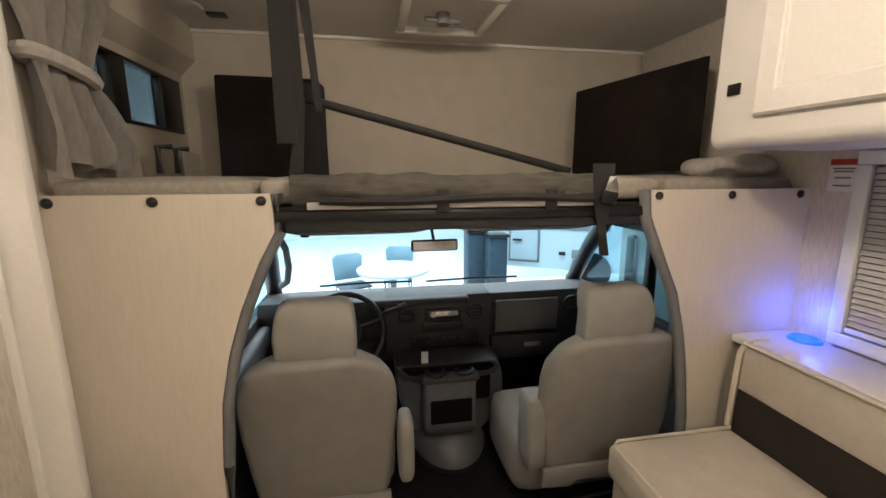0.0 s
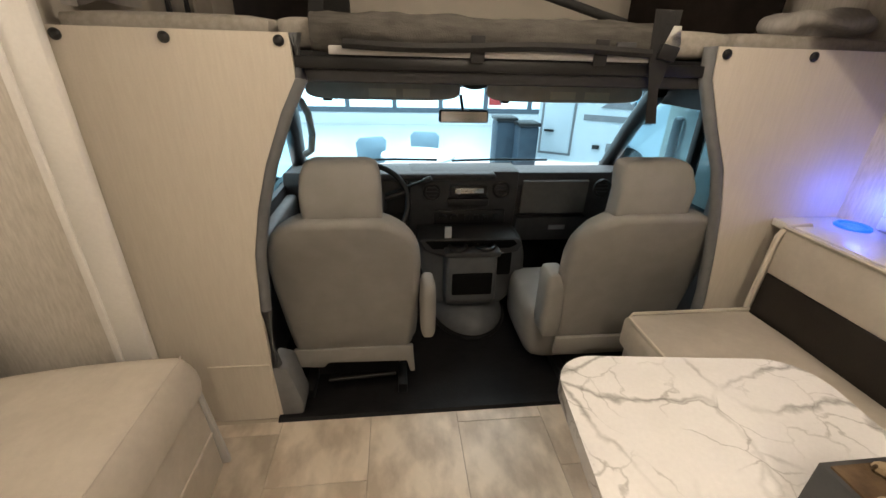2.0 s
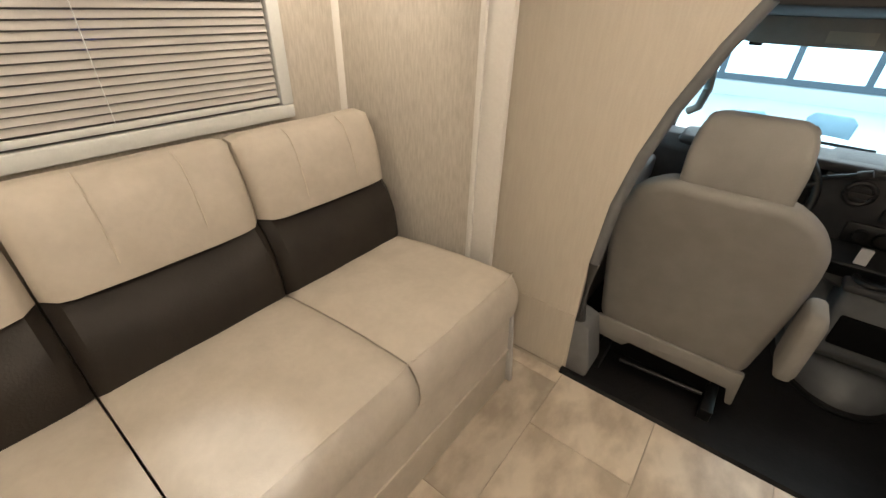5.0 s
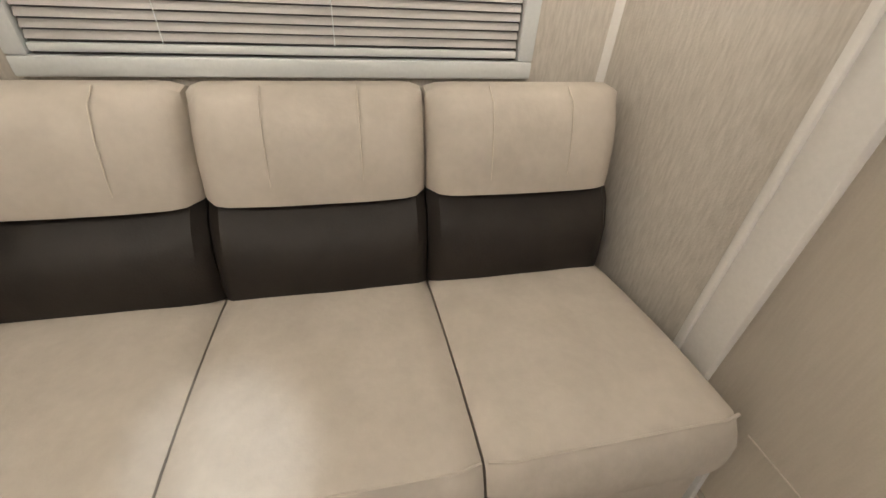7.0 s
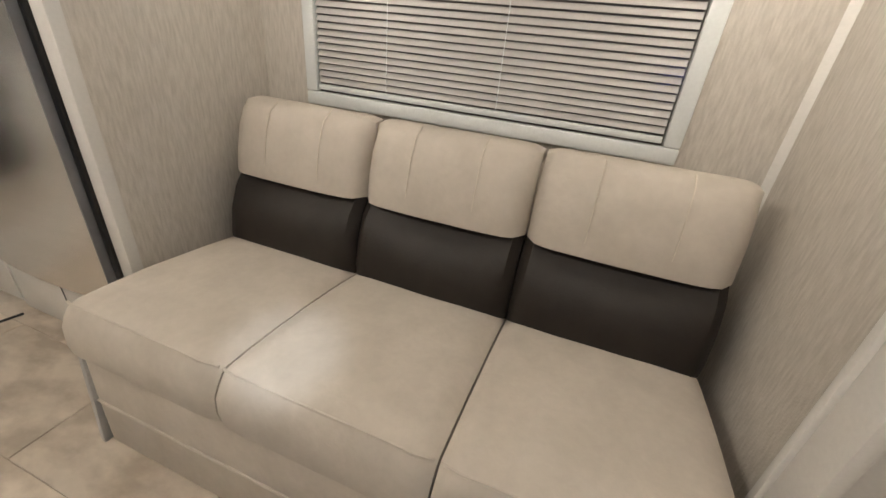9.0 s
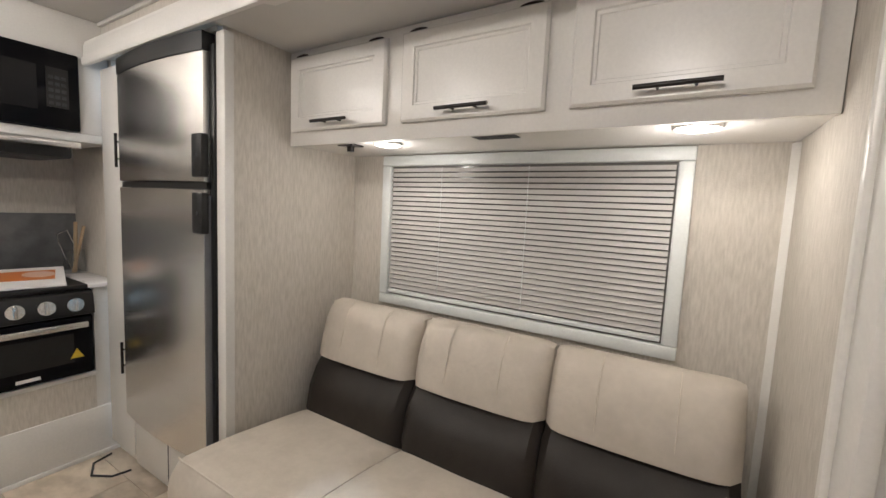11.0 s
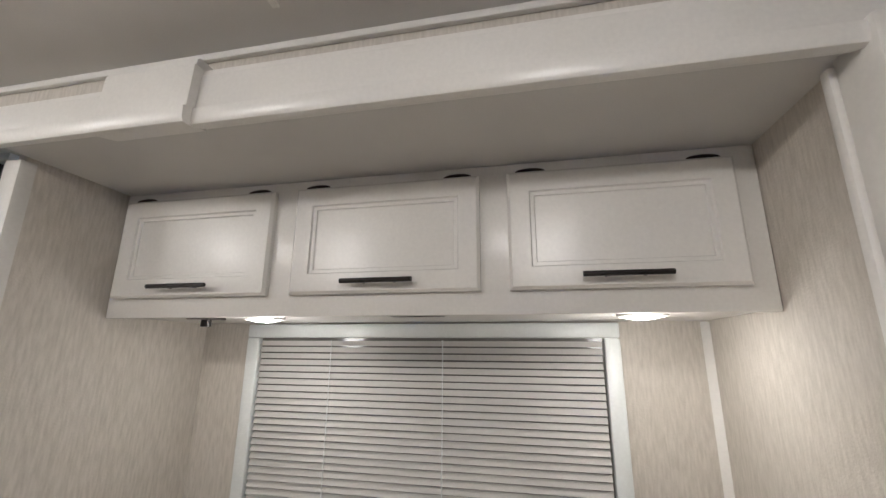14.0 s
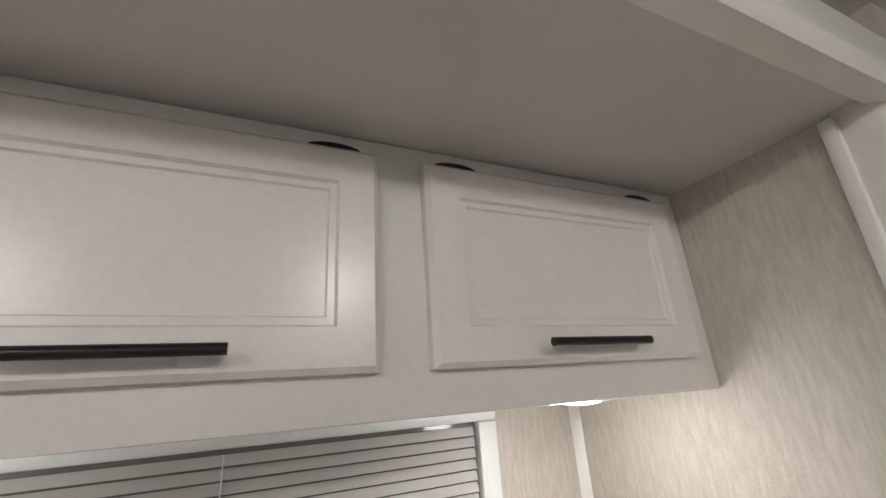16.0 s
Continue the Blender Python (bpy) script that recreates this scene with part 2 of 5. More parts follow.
def rod(a, b, r, seg=12, bm=None, r2=None):
    a, b = Vector(a), Vector(b)
    t = bmesh.new()
    bmesh.ops.create_cone(t, cap_ends=True, segments=seg, radius1=r, radius2=r if r2 is None else r2, depth=(b - a).length)
    t.transform(Matrix.Translation((a + b) / 2) @ (b - a).to_track_quat("Z", "Y").to_matrix().to_4x4())
    return join(bm, t)


def ball(c, r, sx=1, sy=1, sz=1, bm=None, seg=20):
    t = bmesh.new()
    bmesh.ops.create_uvsphere(t, u_segments=seg, v_segments=seg // 2, radius=r)
    t.transform(Matrix.LocRotScale(c, None, (sx, sy, sz)))
    return join(bm, t)


def prism(pts, axis, a, b, bevel=0.0, seg=2):
    """A polygon drawn in the two other axes, drawn out along axis from a to b."""
    bm = bmesh.new()
    order = {"x": lambda p, v: (v, p[0], p[1]), "y": lambda p, v: (p[0], v, p[1]), "z": lambda p, v: (p[0], p[1], v)}[axis]
    lo = [bm.verts.new(order(p, a)) for p in pts]
    hi = [bm.verts.new(order(p, b)) for p in pts]
    n = len(pts)
    bm.faces.new(lo)
    bm.faces.new(hi[::-1])
    for i in range(n):
        bm.faces.new((lo[i], hi[i], hi[(i + 1) % n], lo[(i + 1) % n]))
    bmesh.ops.recalc_face_normals(bm, faces=bm.faces[:])
    if bevel:
        bmesh.ops.bevel(bm, geom=bm.edges[:], offset=bevel, segments=seg, profile=0.5, affect="EDGES")
    return bm


def tube(points, r, seg=8, closed=False):
    """A round tube along a line of points."""
    bm = bmesh.new()
    ps = [Vector(p) for p in points]
    rings = []
    for i, p in enumerate(ps):
        d = (ps[min(i + 1, len(ps) - 1)] - ps[max(i - 1, 0)]).normalized()
        if closed:
            d = (ps[(i + 1) % len(ps)] - ps[i - 1]).normalized()
        q = d.to_track_quat("Z", "Y")
        rings.append([bm.verts.new(p + q @ Vector((r * math.cos(k * math.tau / seg), r * math.sin(k * math.tau / seg), 0))) for k in range(seg)])
    last = len(rings) if closed else len(rings) - 1
    for i in range(last):
        A, B = rings[i], rings[(i + 1) % len(rings)]
        for k in range(seg):
            bm.faces.new((A[k], A[(k + 1) % seg], B[(k + 1) % seg], B[k]))
    if not closed:
        bm.faces.new(rings[0][::-1])
        bm.faces.new(rings[-1])
    bmesh.ops.recalc_face_normals(bm, faces=bm.faces[:])
    return bm


def cushion(x0, x1, y0, y1, z0, z1, puff=0.02, r=0.03, n=7, crease=0.0):
    """A padded block: rounded edges, faces swelling by puff, with faint wrinkles."""
    bm = box(x0, x1, y0, y1, z0, z1)
    bmesh.ops.subdivide_edges(bm, edges=bm.edges[:], cuts=n, use_grid_fill=True)
    c = Vector(((x0 + x1) / 2, (y0 + y1) / 2, (z0 + z1) / 2))
    h = Vector(((x1 - x0) / 2, (y1 - y0) / 2, (z1 - z0) / 2))
    for v in bm.verts:
        u = Vector([(v.co[i] - c[i]) / h[i] for i in range(3)])
        inner = Vector([max(-h[i] + r, min(h[i] - r, v.co[i] - c[i])) for i in range(3)])
        d = (v.co - c) - inner
        if d.length > 1e-6:
            d = d.normalized() * r
        w = [(1 - u[(i + 1) % 3] ** 2) * (1 - u[(i + 2) % 3] ** 2) for i in range(3)]
        swell = Vector([math.copysign(puff * w[i], u[i]) if abs(u[i]) > 0.999 else 0 for i in range(3)])
        wr = noise.noise(v.co * 9) * crease
        v.co = c + inner + d + swell + Vector((wr, wr, wr)) * 0.5
    bmesh.ops.recalc_face_normals(bm, faces=bm.faces[:])
    return bm


# ---- structure ----
LX, RX, FY, SB, SE, SR = -0.90, 1.60, 1.24, -1.53, 1.116, -0.54   # side walls, front panel, slide back, slide ends
floor_ob = solid("floor", box(-1.75, 1.75, -2.3, FY + 0.01, -0.08, -0.004), mat("floor_joint", (0.46, 0.40, 0.32), rough=0.7), "tan stone-look vinyl floor of large tiles", "floor", kind="structure")
solid("cab_floor", box(-0.75, 1.5, FY + 0.01, 2.7, -0.1, -0.03), RUBBER, "black rubber mat on the cab floor", "floor", kind="structure")
solid("threshold_trim", prism([(FY - 0.03, 0.0), (FY + 0.02, 0.0), (FY + 0.02, -0.04), (FY + 0.01, 0.012), (FY - 0.02, 0.012)][:2] + [(FY + 0.02, 0.012), (FY - 0.02, 0.012)], "x", -0.5, 1.2), RUBBER, "black threshold strip at the cab step", "trim", kind="structure")
solid("ceiling", box(-0.95, 1.75, -2.3, 2.36, CEIL, CEIL + 0.05), CEILM, "off-white padded ceiling board", "ceiling", kind="structure")
solid("ceiling_seam", box(-0.8, 1.6, 0.155, 0.17, CEIL - 0.004, CEIL + 0.01, 0.001), TRIM, "white batten on a ceiling joint", "trim", kind="structure")
solid("wall_right", box(RX, RX + 0.06, -2.3, 2.36, -0.05, CEIL), PAPER, "beige linen-textured wallpaper wall", "wall", kind="structure")
solid("wall_rear", box(-1.75, 1.75, -2.16, -2.1, -0.05, CEIL), PAPER, "beige linen-textured rear wall", "wall", kind="structure")
solid("wall_kitchen_side", box(-0.99, -0.93, -2.1, -1.58, 0, CEIL), PAPER, "beige side wall of the kitchen niche", "wall", kind="structure")
solid("wall_left_upper", box(-0.96, LX, SR, FY, 1.956, CEIL), PAPER, "beige wall strip over the slide-out", "wall", kind="structure")
solid("wall_slide_back", box(SB - 0.05, SB, SR, SE, 0, 1.92), PAPER, "beige streaked wall behind the sofa", "wall", kind="structure")
solid("wall_slide_front", box(SB, -0.888, SE, SE + 0.05, 0, 1.92), PAPER, "beige streaked end wall of the slide-out", "wall", kind="structure")
solid("wall_slide_rear", box(SB, -0.89, SR - 0.025, SR, 0, 1.92), PAPER, "beige streaked wall beside the refrigerator", "wall", kind="structure")
solid("ceiling_slide", box(SB, -0.83, SR, SE, 1.91, 1.955), SLIDEC, "grey-white ceiling of the slide-out", "ceiling", kind="structure")
solid("corner_trim", prism([(SB, SE), (SB, SE - 0.02), (SB + 0.02, SE)], "z", 0.4, 1.55, 0.003), TRIM, "white corner bead", "trim", kind="structure")
solid("slide_jamb", box(-0.955, -0.872, SE + 0.02, FY - 0.004, 0.0, 1.93), TRIM, "white side board behind the slide-out jamb", "trim", kind="structure")
solid("slide_jamb_face", box(-0.886, -0.800, SE - 0.012, SE + 0.014, 0.0, 1.93, 0.005), TRIM, "white jamb board at the slide-out opening", "trim", kind="structure")
solid("slide_jamb_bead", box(-0.900, -0.880, SE - 0.024, SE - 0.010, 0.0, 1.90, 0.005), TRIM, "white bead on the slide-out jamb", "trim", kind="structure")
solid("wall_bunk_front", box(-0.95, 1.75, 2.3, 2.36, 1.3, CEIL), BUNKW, "taupe front wall of the overhead bunk", "wall", kind="structure")
bw = box(-0.95, LX, 1.2, 2.3, 1.3, 1.62)
for bx in ((1.2, 2.3, 1.86, CEIL), (1.2, 1.50, 1.62, 1.86), (2.25, 2.3, 1.62, 1.86)):
    box(-0.95, LX, bx[0], bx[1], bx[2], bx[3], bm=bw)
solid("wall_bunk_left", bw, BUNKW, "taupe bunk side wall with a window opening", "wall", kind="structure")
solid("bunk_cornice", prism([(LX, 1.9), (LX + 0.07, 1.97), (LX + 0.07, CEIL), (LX, CEIL)], "y", 1.25, 2.3), BUNKW, "taupe sloping cornice in the bunk", "trim", kind="structure")
solid("front_ceiling_bead", box(-0.9, 1.6, 2.285, 2.3, CEIL - 0.015, CEIL, 0.003), TRIM, "white bead along the bunk ceiling", "trim", kind="structure")
solid("bunk_platform", box(-0.9, 1.6, FY + 0.03, 2.3, 1.285, 1.33), BLACK, "black underside of the bunk platform", "platform", kind="structure")

# opening to the cab, left and right profiles as x over height
OPL = [(-0.29, 1.372), (-0.285, 1.26), (-0.335, 1.17), (-0.40, 1.02), (-0.445, 0.88), (-0.48, 0.72), (-0.497, 0.5), (-0.495, 0.25), (-0.485, 0.0)]
OPR = [(0.945, 1.372), (0.955, 1.28), (1.02, 1.14), (1.09, 1.0), (1.135, 0.84), (1.165, 0.68), (1.19, 0.5), (1.20, 0.25), (1.20, 0.0)]


def bolt(x, z):
    b = ball((x, FY - 0.004, z), 0.012, sy=0.5, seg=12)
    rod((x, FY + 0.01, z), (x, FY - 0.004, z), 0.0145, bm=b)
    solid("bolt_cap", b, BLACK, "round black plastic bolt cap on the panel", "bolt", "panel bolts")


def front_panels():
    solid("wall_front_left", prism([(-0.9, 0.0), (-0.9, 1.372)] + OPL, "y", FY, FY + 0.022), PANEL, "pale wood-grain panel beside the cab", "wall", kind="structure")
    solid("wall_front_right", prism([(1.6, 1.372), (1.6, 0.0)] + OPR[::-1], "y", FY, FY + 0.022), PANEL, "pale wood-grain panel beside the cab", "wall", kind="structure")
    solid("kick_board", box(-0.72, -0.5, FY - 0.005, FY - 0.001, 0.0, 0.27), PANEL, "pale kick board at the foot of the panel", "trim", kind="structure")
    for x in (-0.855, -0.6, -0.315, 0.975, 1.265, 1.555):
        bolt(x, 1.352)
    for nm, op, sgn in (("left", OPL, 1), ("right", OPR, -1)):
        b = tube([(x + sgn * 0.012, FY + 0.02, z) for x, z in op], 0.020, 10)
        solid("cab_opening_rim", b, CABGREY, "grey moulded rim of the cab opening", "trim", kind="structure")
    solid("cab_foot_cover", prism([(-0.50, 0.0), (-0.50, 0.26), (-0.44, 0.24), (-0.40, 0.06), (-0.41, 0.0)], "y", FY + 0.0, FY + 0.12, 0.012), CABGREY, "grey moulded foot of the cab pillar", "trim", kind="structure")


front_panels()


# ---- cab ----
def cab():
    # side shells with window openings
    for sx, nm in ((-0.62, "left"), (1.40, "right")):
        b = box(sx - 0.03, sx + 0.03, FY + 0.04, 2.65, -0.1, 0.70)
        box(sx - 0.03, sx + 0.03, FY + 0.04, 1.42, 0.70, 1.3, bm=b)
        box(sx - 0.03, sx + 0.03, FY + 0.04, 2.3, 1.13, 1.3, bm=b)
        solid("wall_cab_" + nm, b, DASH, "grey trimmed cab door side", "wall", kind="structure")
        g = box(sx - 0.004, sx + 0.004, 1.42, 2.4, 0.70, 1.13)
        o = solid("window_cab_" + nm, g, GLASS, "clear cab door window", "window", kind="structure")
        o.visible_shadow = False
        solid("cab_pillar_" + nm, tube([(sx, 2.62, 0.66), (sx + (0.06 if nm == "left" else -0.06), 2.3, 0.98), (sx + (0.1 if nm == "left" else -0.1), 2.05, 1.2)], 0.046, 10), BLACK, "dark windscreen pillar", "pillar", kind="structure")
        solid("door_window_post", box(sx - 0.025, sx + 0.025, 1.78, 1.82, 0.68, 1.15, 0.008), BLACK, "black post between the door windows", "pillar", kind="structure")
    solid("cab_header", prism([(1.27, 1.30), (1.27, 1.25), (1.6, 1.235), (1.95, 1.225), (2.08, 1.19), (2.12, 1.20), (2.12, 1.30)], "x", -0.65, 1.43, 0.01), DASH, "dark grey moulded cab headliner", "headliner", kind="structure")
    w = bmesh.new()
    v = [w.verts.new(p) for p in ((-0.6, 2.62, 0.70), (1.38, 2.62, 0.70), (1.30, 2.06, 1.21), (-0.5, 2.06, 1.21))]
    w.faces.new(v)
    bmesh.ops.solidify(w, geom=w.faces[:], thickness=0.006)
    o = solid("window_windscreen", w, GLASS, "wide tinted windscreen glass", "window", kind="structure")
    o.visible_shadow = False

    solid("firewall", box(-0.65, 1.43, 2.5, 2.56, -0.1, 0.62), RUBBER, "black firewall under the dashboard", "wall", kind="structure")
    solid("cab_apron", box(-0.7, 1.5, 2.64, 3.6, -0.6, 0.42, 0.08), TRUCKW, "white bonnet of the motorhome", "bonnet")
    dash = thing("dashboard", (0.4, 2.3, 0.0), "dark grey moulded plastic dashboard with centre stack", "dashboard")
    part("body", prism([(2.12, 0.765), (2.10, 0.70), (2.16, 0.52), (2.2, 0.36), (2.6, 0.36), (2.62, 0.68), (2.4, 0.73)], "x", -0.6, 1.38, 0.015), DASH, dash)
    part("cluster_hood", prism([(2.0, 0.785), (2.0, 0.75), (2.4, 0.70), (2.4, 0.745), (2.15, 0.795)], "x", -0.46, 0.5, 0.02, 3), DASH, dash)
    part("centre_panel", prism([(2.04, 0.79), (2.045, 0.62), (2.08, 0.45), (2.2, 0.45), (2.2, 0.80)], "x", 0.05, 0.63, 0.015), DASH, dash)
    part("instrument_panel", box(-0.4, 0.04, 2.06, 2.12, 0.55, 0.76, 0.01), BLACK, dash)
    glove = part("glovebox", prism([(2.09, 0.72), (2.10, 0.53), (2.13, 0.53), (2.13, 0.73)], "x", 0.67, 1.05, 0.008), mat("glovebox_grey", (0.115, 0.113, 0.108), (0.10, 0.098, 0.094), rough=0.65, scale=(30, 30, 30), bump=0.3, fine=380), dash, "lighter grey glovebox lid")
    part("latch", box(0.86, 0.96, 2.118, 2.14, 0.42, 0.45, 0.005), GREYP, glove, "grey lower latch")
    part("lower_panel", prism([(2.11, 0.5), (2.15, 0.34), (2.2, 0.34), (2.2, 0.5)], "x", 0.66, 1.08, 0.01), DASH, dash)
    for x, z, r in ((0.165, 0.685, 0.04), (0.535, 0.695, 0.04), (1.125, 0.68, 0.045)):
        vent = part("vent", tube([(x + r * math.cos(a * math.tau / 20), 2.03 if x < 1 else 2.088, z + r * math.sin(a * math.tau / 20)) for a in range(20)], 0.009, 8, True), BLACK, dash)
        part("grille", rod((x, 2.06 if x < 1 else 2.11, z), (x, 2.032 if x < 1 else 2.09, z), r), BLACK, vent)
        for k in (-1, 0, 1):
            part("fin", box(x - r * 0.8, x + r * 0.8, 2.027 if x < 1 else 2.085, 2.036 if x < 1 else 2.094, z + k * 0.02 - 0.003, z + k * 0.02 + 0.003), DASH, vent)
    radio = part("radio", box(0.26, 0.46, 2.025, 2.06, 0.655, 0.715, 0.006), BLACK, dash, "black radio with a silver face strip")
    part("face_strip", box(0.285, 0.44, 2.02, 2.027, 0.675, 0.705, 0.003), CHROME, radio)
    part("knob", rod((0.305, 2.01, 0.69), (0.305, 2.03, 0.69), 0.014), PAPERW, radio)
    part("storage_slot", box(0.25, 0.47, 2.025, 2.06, 0.60, 0.645, 0.006), BLACK, dash)
    for x in (0.23, 0.29):
        part("heater_knob", rod((x, 2.02, 0.535), (x, 2.06, 0.535), 0.022), BLACK, dash)
    for x in (0.36, 0.41, 0.46, 0.52):
        part("switch", box(x - 0.015, x + 0.015, 2.035, 2.06, 0.52, 0.55, 0.004), BLACK, dash)
    part("heater_panel", box(0.18, 0.57, 2.045, 2.07, 0.495, 0.575, 0.008), BLACK, dash)
    part("top_slot", box(0.12, 0.34, 2.032, 2.05, 0.745, 0.775, 0.004), BLACK, dash)

    con = thing("centre_console", (0.36, 1.9, -0.03), "grey console with cup holders over the engine cover", "console")
    cover = mat("engine_cover_grey", (0.095, 0.10, 0.105), (0.08, 0.085, 0.09), rough=0.5, scale=(20, 20, 20), bump=0.2, fine=300)
    part("engine_cover", ball((0.375, 2.02, -0.02), 1.0, 0.205, 0.31, 0.155, seg=40), cover, con)
    part("engine_cover_lip", tube([(0.375 + 0.205 * math.cos(a * math.pi / 24), 2.02 - 0.312 * math.sin(a * math.pi / 24), -0.018) for a in range(25)], 0.014, 8), RUBBER, con)
    flank = [(0.09, 0.46), (0.64, 0.47), (0.675, 0.36), (0.68, 0.24), (0.64, 0.12), (0.56, 0.04), (0.20, 0.04), (0.14, 0.14), (0.10, 0.30)]
    part("column", prism(flank, "y", 1.93, 2.25, 0.035, 4), cover, con)
    part("upper_tray", prism([(0.085, 0.485), (0.60, 0.485), (0.635, 0.455), (0.61, 0.405), (0.50, 0.385), (0.22, 0.385), (0.12, 0.42)], "y", 1.86, 2.1, 0.014, 3), DASH, con)
    # solid strip coloured as the shade in the tray's hollow
    part("tray_hollow_shade", prism([(0.12, 0.478), (0.58, 0.478), (0.60, 0.455), (0.56, 0.435), (0.16, 0.435)], "y", 1.853, 1.872, 0.004), RECESS_SHADE, con)
    part("bin", prism([(1.80, 0.43), (1.79, 0.16), (1.83, 0.11), (2.1, 0.10), (2.1, 0.45)], "x", 0.225, 0.49, 0.02, 3), cover, con)
    # shade of the bin mouth and pocket, coloured onto solid blocks
    part("bin_opening_shade", box(0.255, 0.465, 1.783, 1.80, 0.20, 0.325, 0.008), RECESS_SHADE, con)
    part("side_pocket_shade", box(0.50, 0.58, 1.86, 1.95, 0.27, 0.41, 0.012), RECESS_SHADE, con)
    for x in (0.285, 0.43):
        part("cup_holder", tube([(x + 0.042 * math.cos(a * math.tau / 20), 1.845 + 0.042 * math.sin(a * math.tau / 20), 0.452) for a in range(20)], 0.012, 8, True), BLACK, con)
        part("cup_well", rod((x, 1.845, 0.41), (x, 1.845, 0.454), 0.038, 16), BLACK, con)
    part("cup_tray", prism([(1.785, 0.445), (1.785, 0.415), (2.0, 0.42), (2.0, 0.455)], "x", 0.215, 0.50, 0.01), DASH, con)
    solid("key_tag", box(0.222, 0.257, 1.882, 1.895, 0.484, 0.545, 0.002), PAPERW, "small white paper tag on the console tray", "tag")

    wheel = thing("steering_wheel", (-0.15, 1.95, 0.66), "black four-spoke steering wheel", "steering wheel")
    tilt = Matrix.Translation((-0.15, 1.93, 0.66)) @ Euler((radians(62), 0, 0)).to_matrix().to_4x4()
    b = tube([tilt @ Vector((0.19 * math.cos(a * math.tau / 40), 0.19 * math.sin(a * math.tau / 40), 0)) for a in range(40)], 0.015, 10, True)
    part("rim", b, BLACK, wheel)
    hub = ball((0, 0, 0), 0.085, sz=0.4)
    hub.transform(tilt)
    part("hub", hub, DASH, wheel)
    for a in (0.3, 2.84, 4.1, 5.3):
        part("spoke", rod(tilt @ Vector((0.05 * math.cos(a), 0.05 * math.sin(a), 0)), tilt @ Vector((0.185 * math.cos(a), 0.185 * math.sin(a), 0)), 0.014), BLACK, wheel)
    part("column", rod((-0.15, 1.95, 0.65), (-0.15, 2.15, 0.57), 0.05), BLACK, wheel)
    part("gear_lever", rod((-0.08, 2.0, 0.68), (0.13, 1.95, 0.77), 0.008), BLACK, wheel)
    solid("lever_knob", rod((0.12, 1.953, 0.766), (0.155, 1.945, 0.782), 0.013), DASH, "grey gear lever knob on the column", "knob")

    for x0, x1 in ((-0.40, 0.28), (0.40, 1.15)):
        v = thing("sun_visor", ((x0 + x1) / 2, 1.95, 1.19), "folded grey fabric sun visor under the headliner", "sun visor", "cab sun visors")
        hz, cx, hw = 0.044, (x0 + x1) / 2, (x1 - x0) / 2
        pad = [(cx + hw * math.copysign(abs(math.cos(a * math.tau / 40)) ** 0.35, math.cos(a * math.tau / 40)), 1.186 + hz * math.copysign(abs(math.sin(a * math.tau / 40)) ** 0.6, math.sin(a * math.tau / 40))) for a in range(40)]
        part("pad", prism(pad, "y", 1.93, 1.955, 0.006, 2), VISOR, v)
        part("hinge_clip", box(x0 + 0.07, x0 + 0.11, 1.935, 1.96, 1.135, 1.155, 0.004), DASH, v)
        for k in (0.4, 0.62):
            xx = x0 + (x1 - x0) * k
            part("warning_label", box(xx, xx + 0.12, 1.927, 1.931, 1.155, 1.19), mat("visor_label", (0.72, 0.70, 0.62), rough=0.6, bump=0), v, "pale printed label")
    m = thing("rear_view_mirror", (0.3, 2.05, 1.04), "black rear-view mirror on the windscreen", "mirror")
    part("shell", box(0.19, 0.43, 1.985, 2.015, 1.038, 1.098, 0.012, 3), BLACK, m)
    part("mirror_glass", box(0.2, 0.42, 1.981, 1.984, 1.045, 1.091), CHROME, m)
    part("stem", rod((0.31, 2.01, 1.075), (0.31, 2.12, 1.15), 0.008), BLACK, m)
    solid("overhead_sensor", ball((0.345, 1.94, 1.215), 0.06, sz=0.4, sy=0.6), BLACK, "small black oval housing between the visors", "sensor")
    for x0, x1 in ((-0.35, 0.25), (0.35, 1.0)):
        solid("wiper", tube([(x0, 2.66, 0.70), ((x0 + x1) / 2, 2.65, 0.712), (x1, 2.66, 0.705)], 0.008, 6), BLACK, "black wiper arm outside the windscreen", "wiper", "wipers")
    for sx, side in ((-0.86, -1), (1.66, 1)):
        mm = thing("door_mirror", (sx, 2.25, 0.8), "black outside door mirror", "mirror", "door mirrors")
        part("housing", box(sx - 0.09, sx + 0.09, 2.2, 2.28, 0.72, 1.05, 0.025, 3), BLACK, mm)
        part("mirror_glass", box(sx - 0.075, sx + 0.075, 2.194, 2.199, 0.74, 1.03), CHROME, mm)
        part("arm", rod((sx, 2.25, 0.75), (sx - side * 0.22, 2.25, 0.68), 0.02), BLACK, mm)
    for side, sx in (("left", -0.56), ("right", 1.34)):
        part("armrest", box(sx - 0.03, sx + 0.03, 1.5, 2.1, 0.55, 0.66, 0.02, 3), CABGREY, bpy.data.objects["wall_cab_" + side])
    solid("grab_handle", tube([(-0.47, 2.12, 0.86), (-0.435, 2.10, 0.885), (-0.42, 2.09, 0.96), (-0.425, 2.07, 1.06), (-0.45, 2.06, 1.12), (-0.48, 2.06, 1.14)], 0.017, 10), VISOR, "grey grab handle on the windscreen pillar", "handle")
    solid("seat_belt", prism([(1.30, 1.3), (1.335, 1.3), (1.27, 0.98), (1.235, 0.98)], "y", 1.5, 1.503), STRAP, "black seat belt webbing hanging by the door", "seat belt")
    solid("belt_anchor", box(1.30, 1.36, 1.45, 1.53, 0.62, 0.9, 0.02), CABGREY, "grey seat belt anchor cover", "belt anchor")


cab()


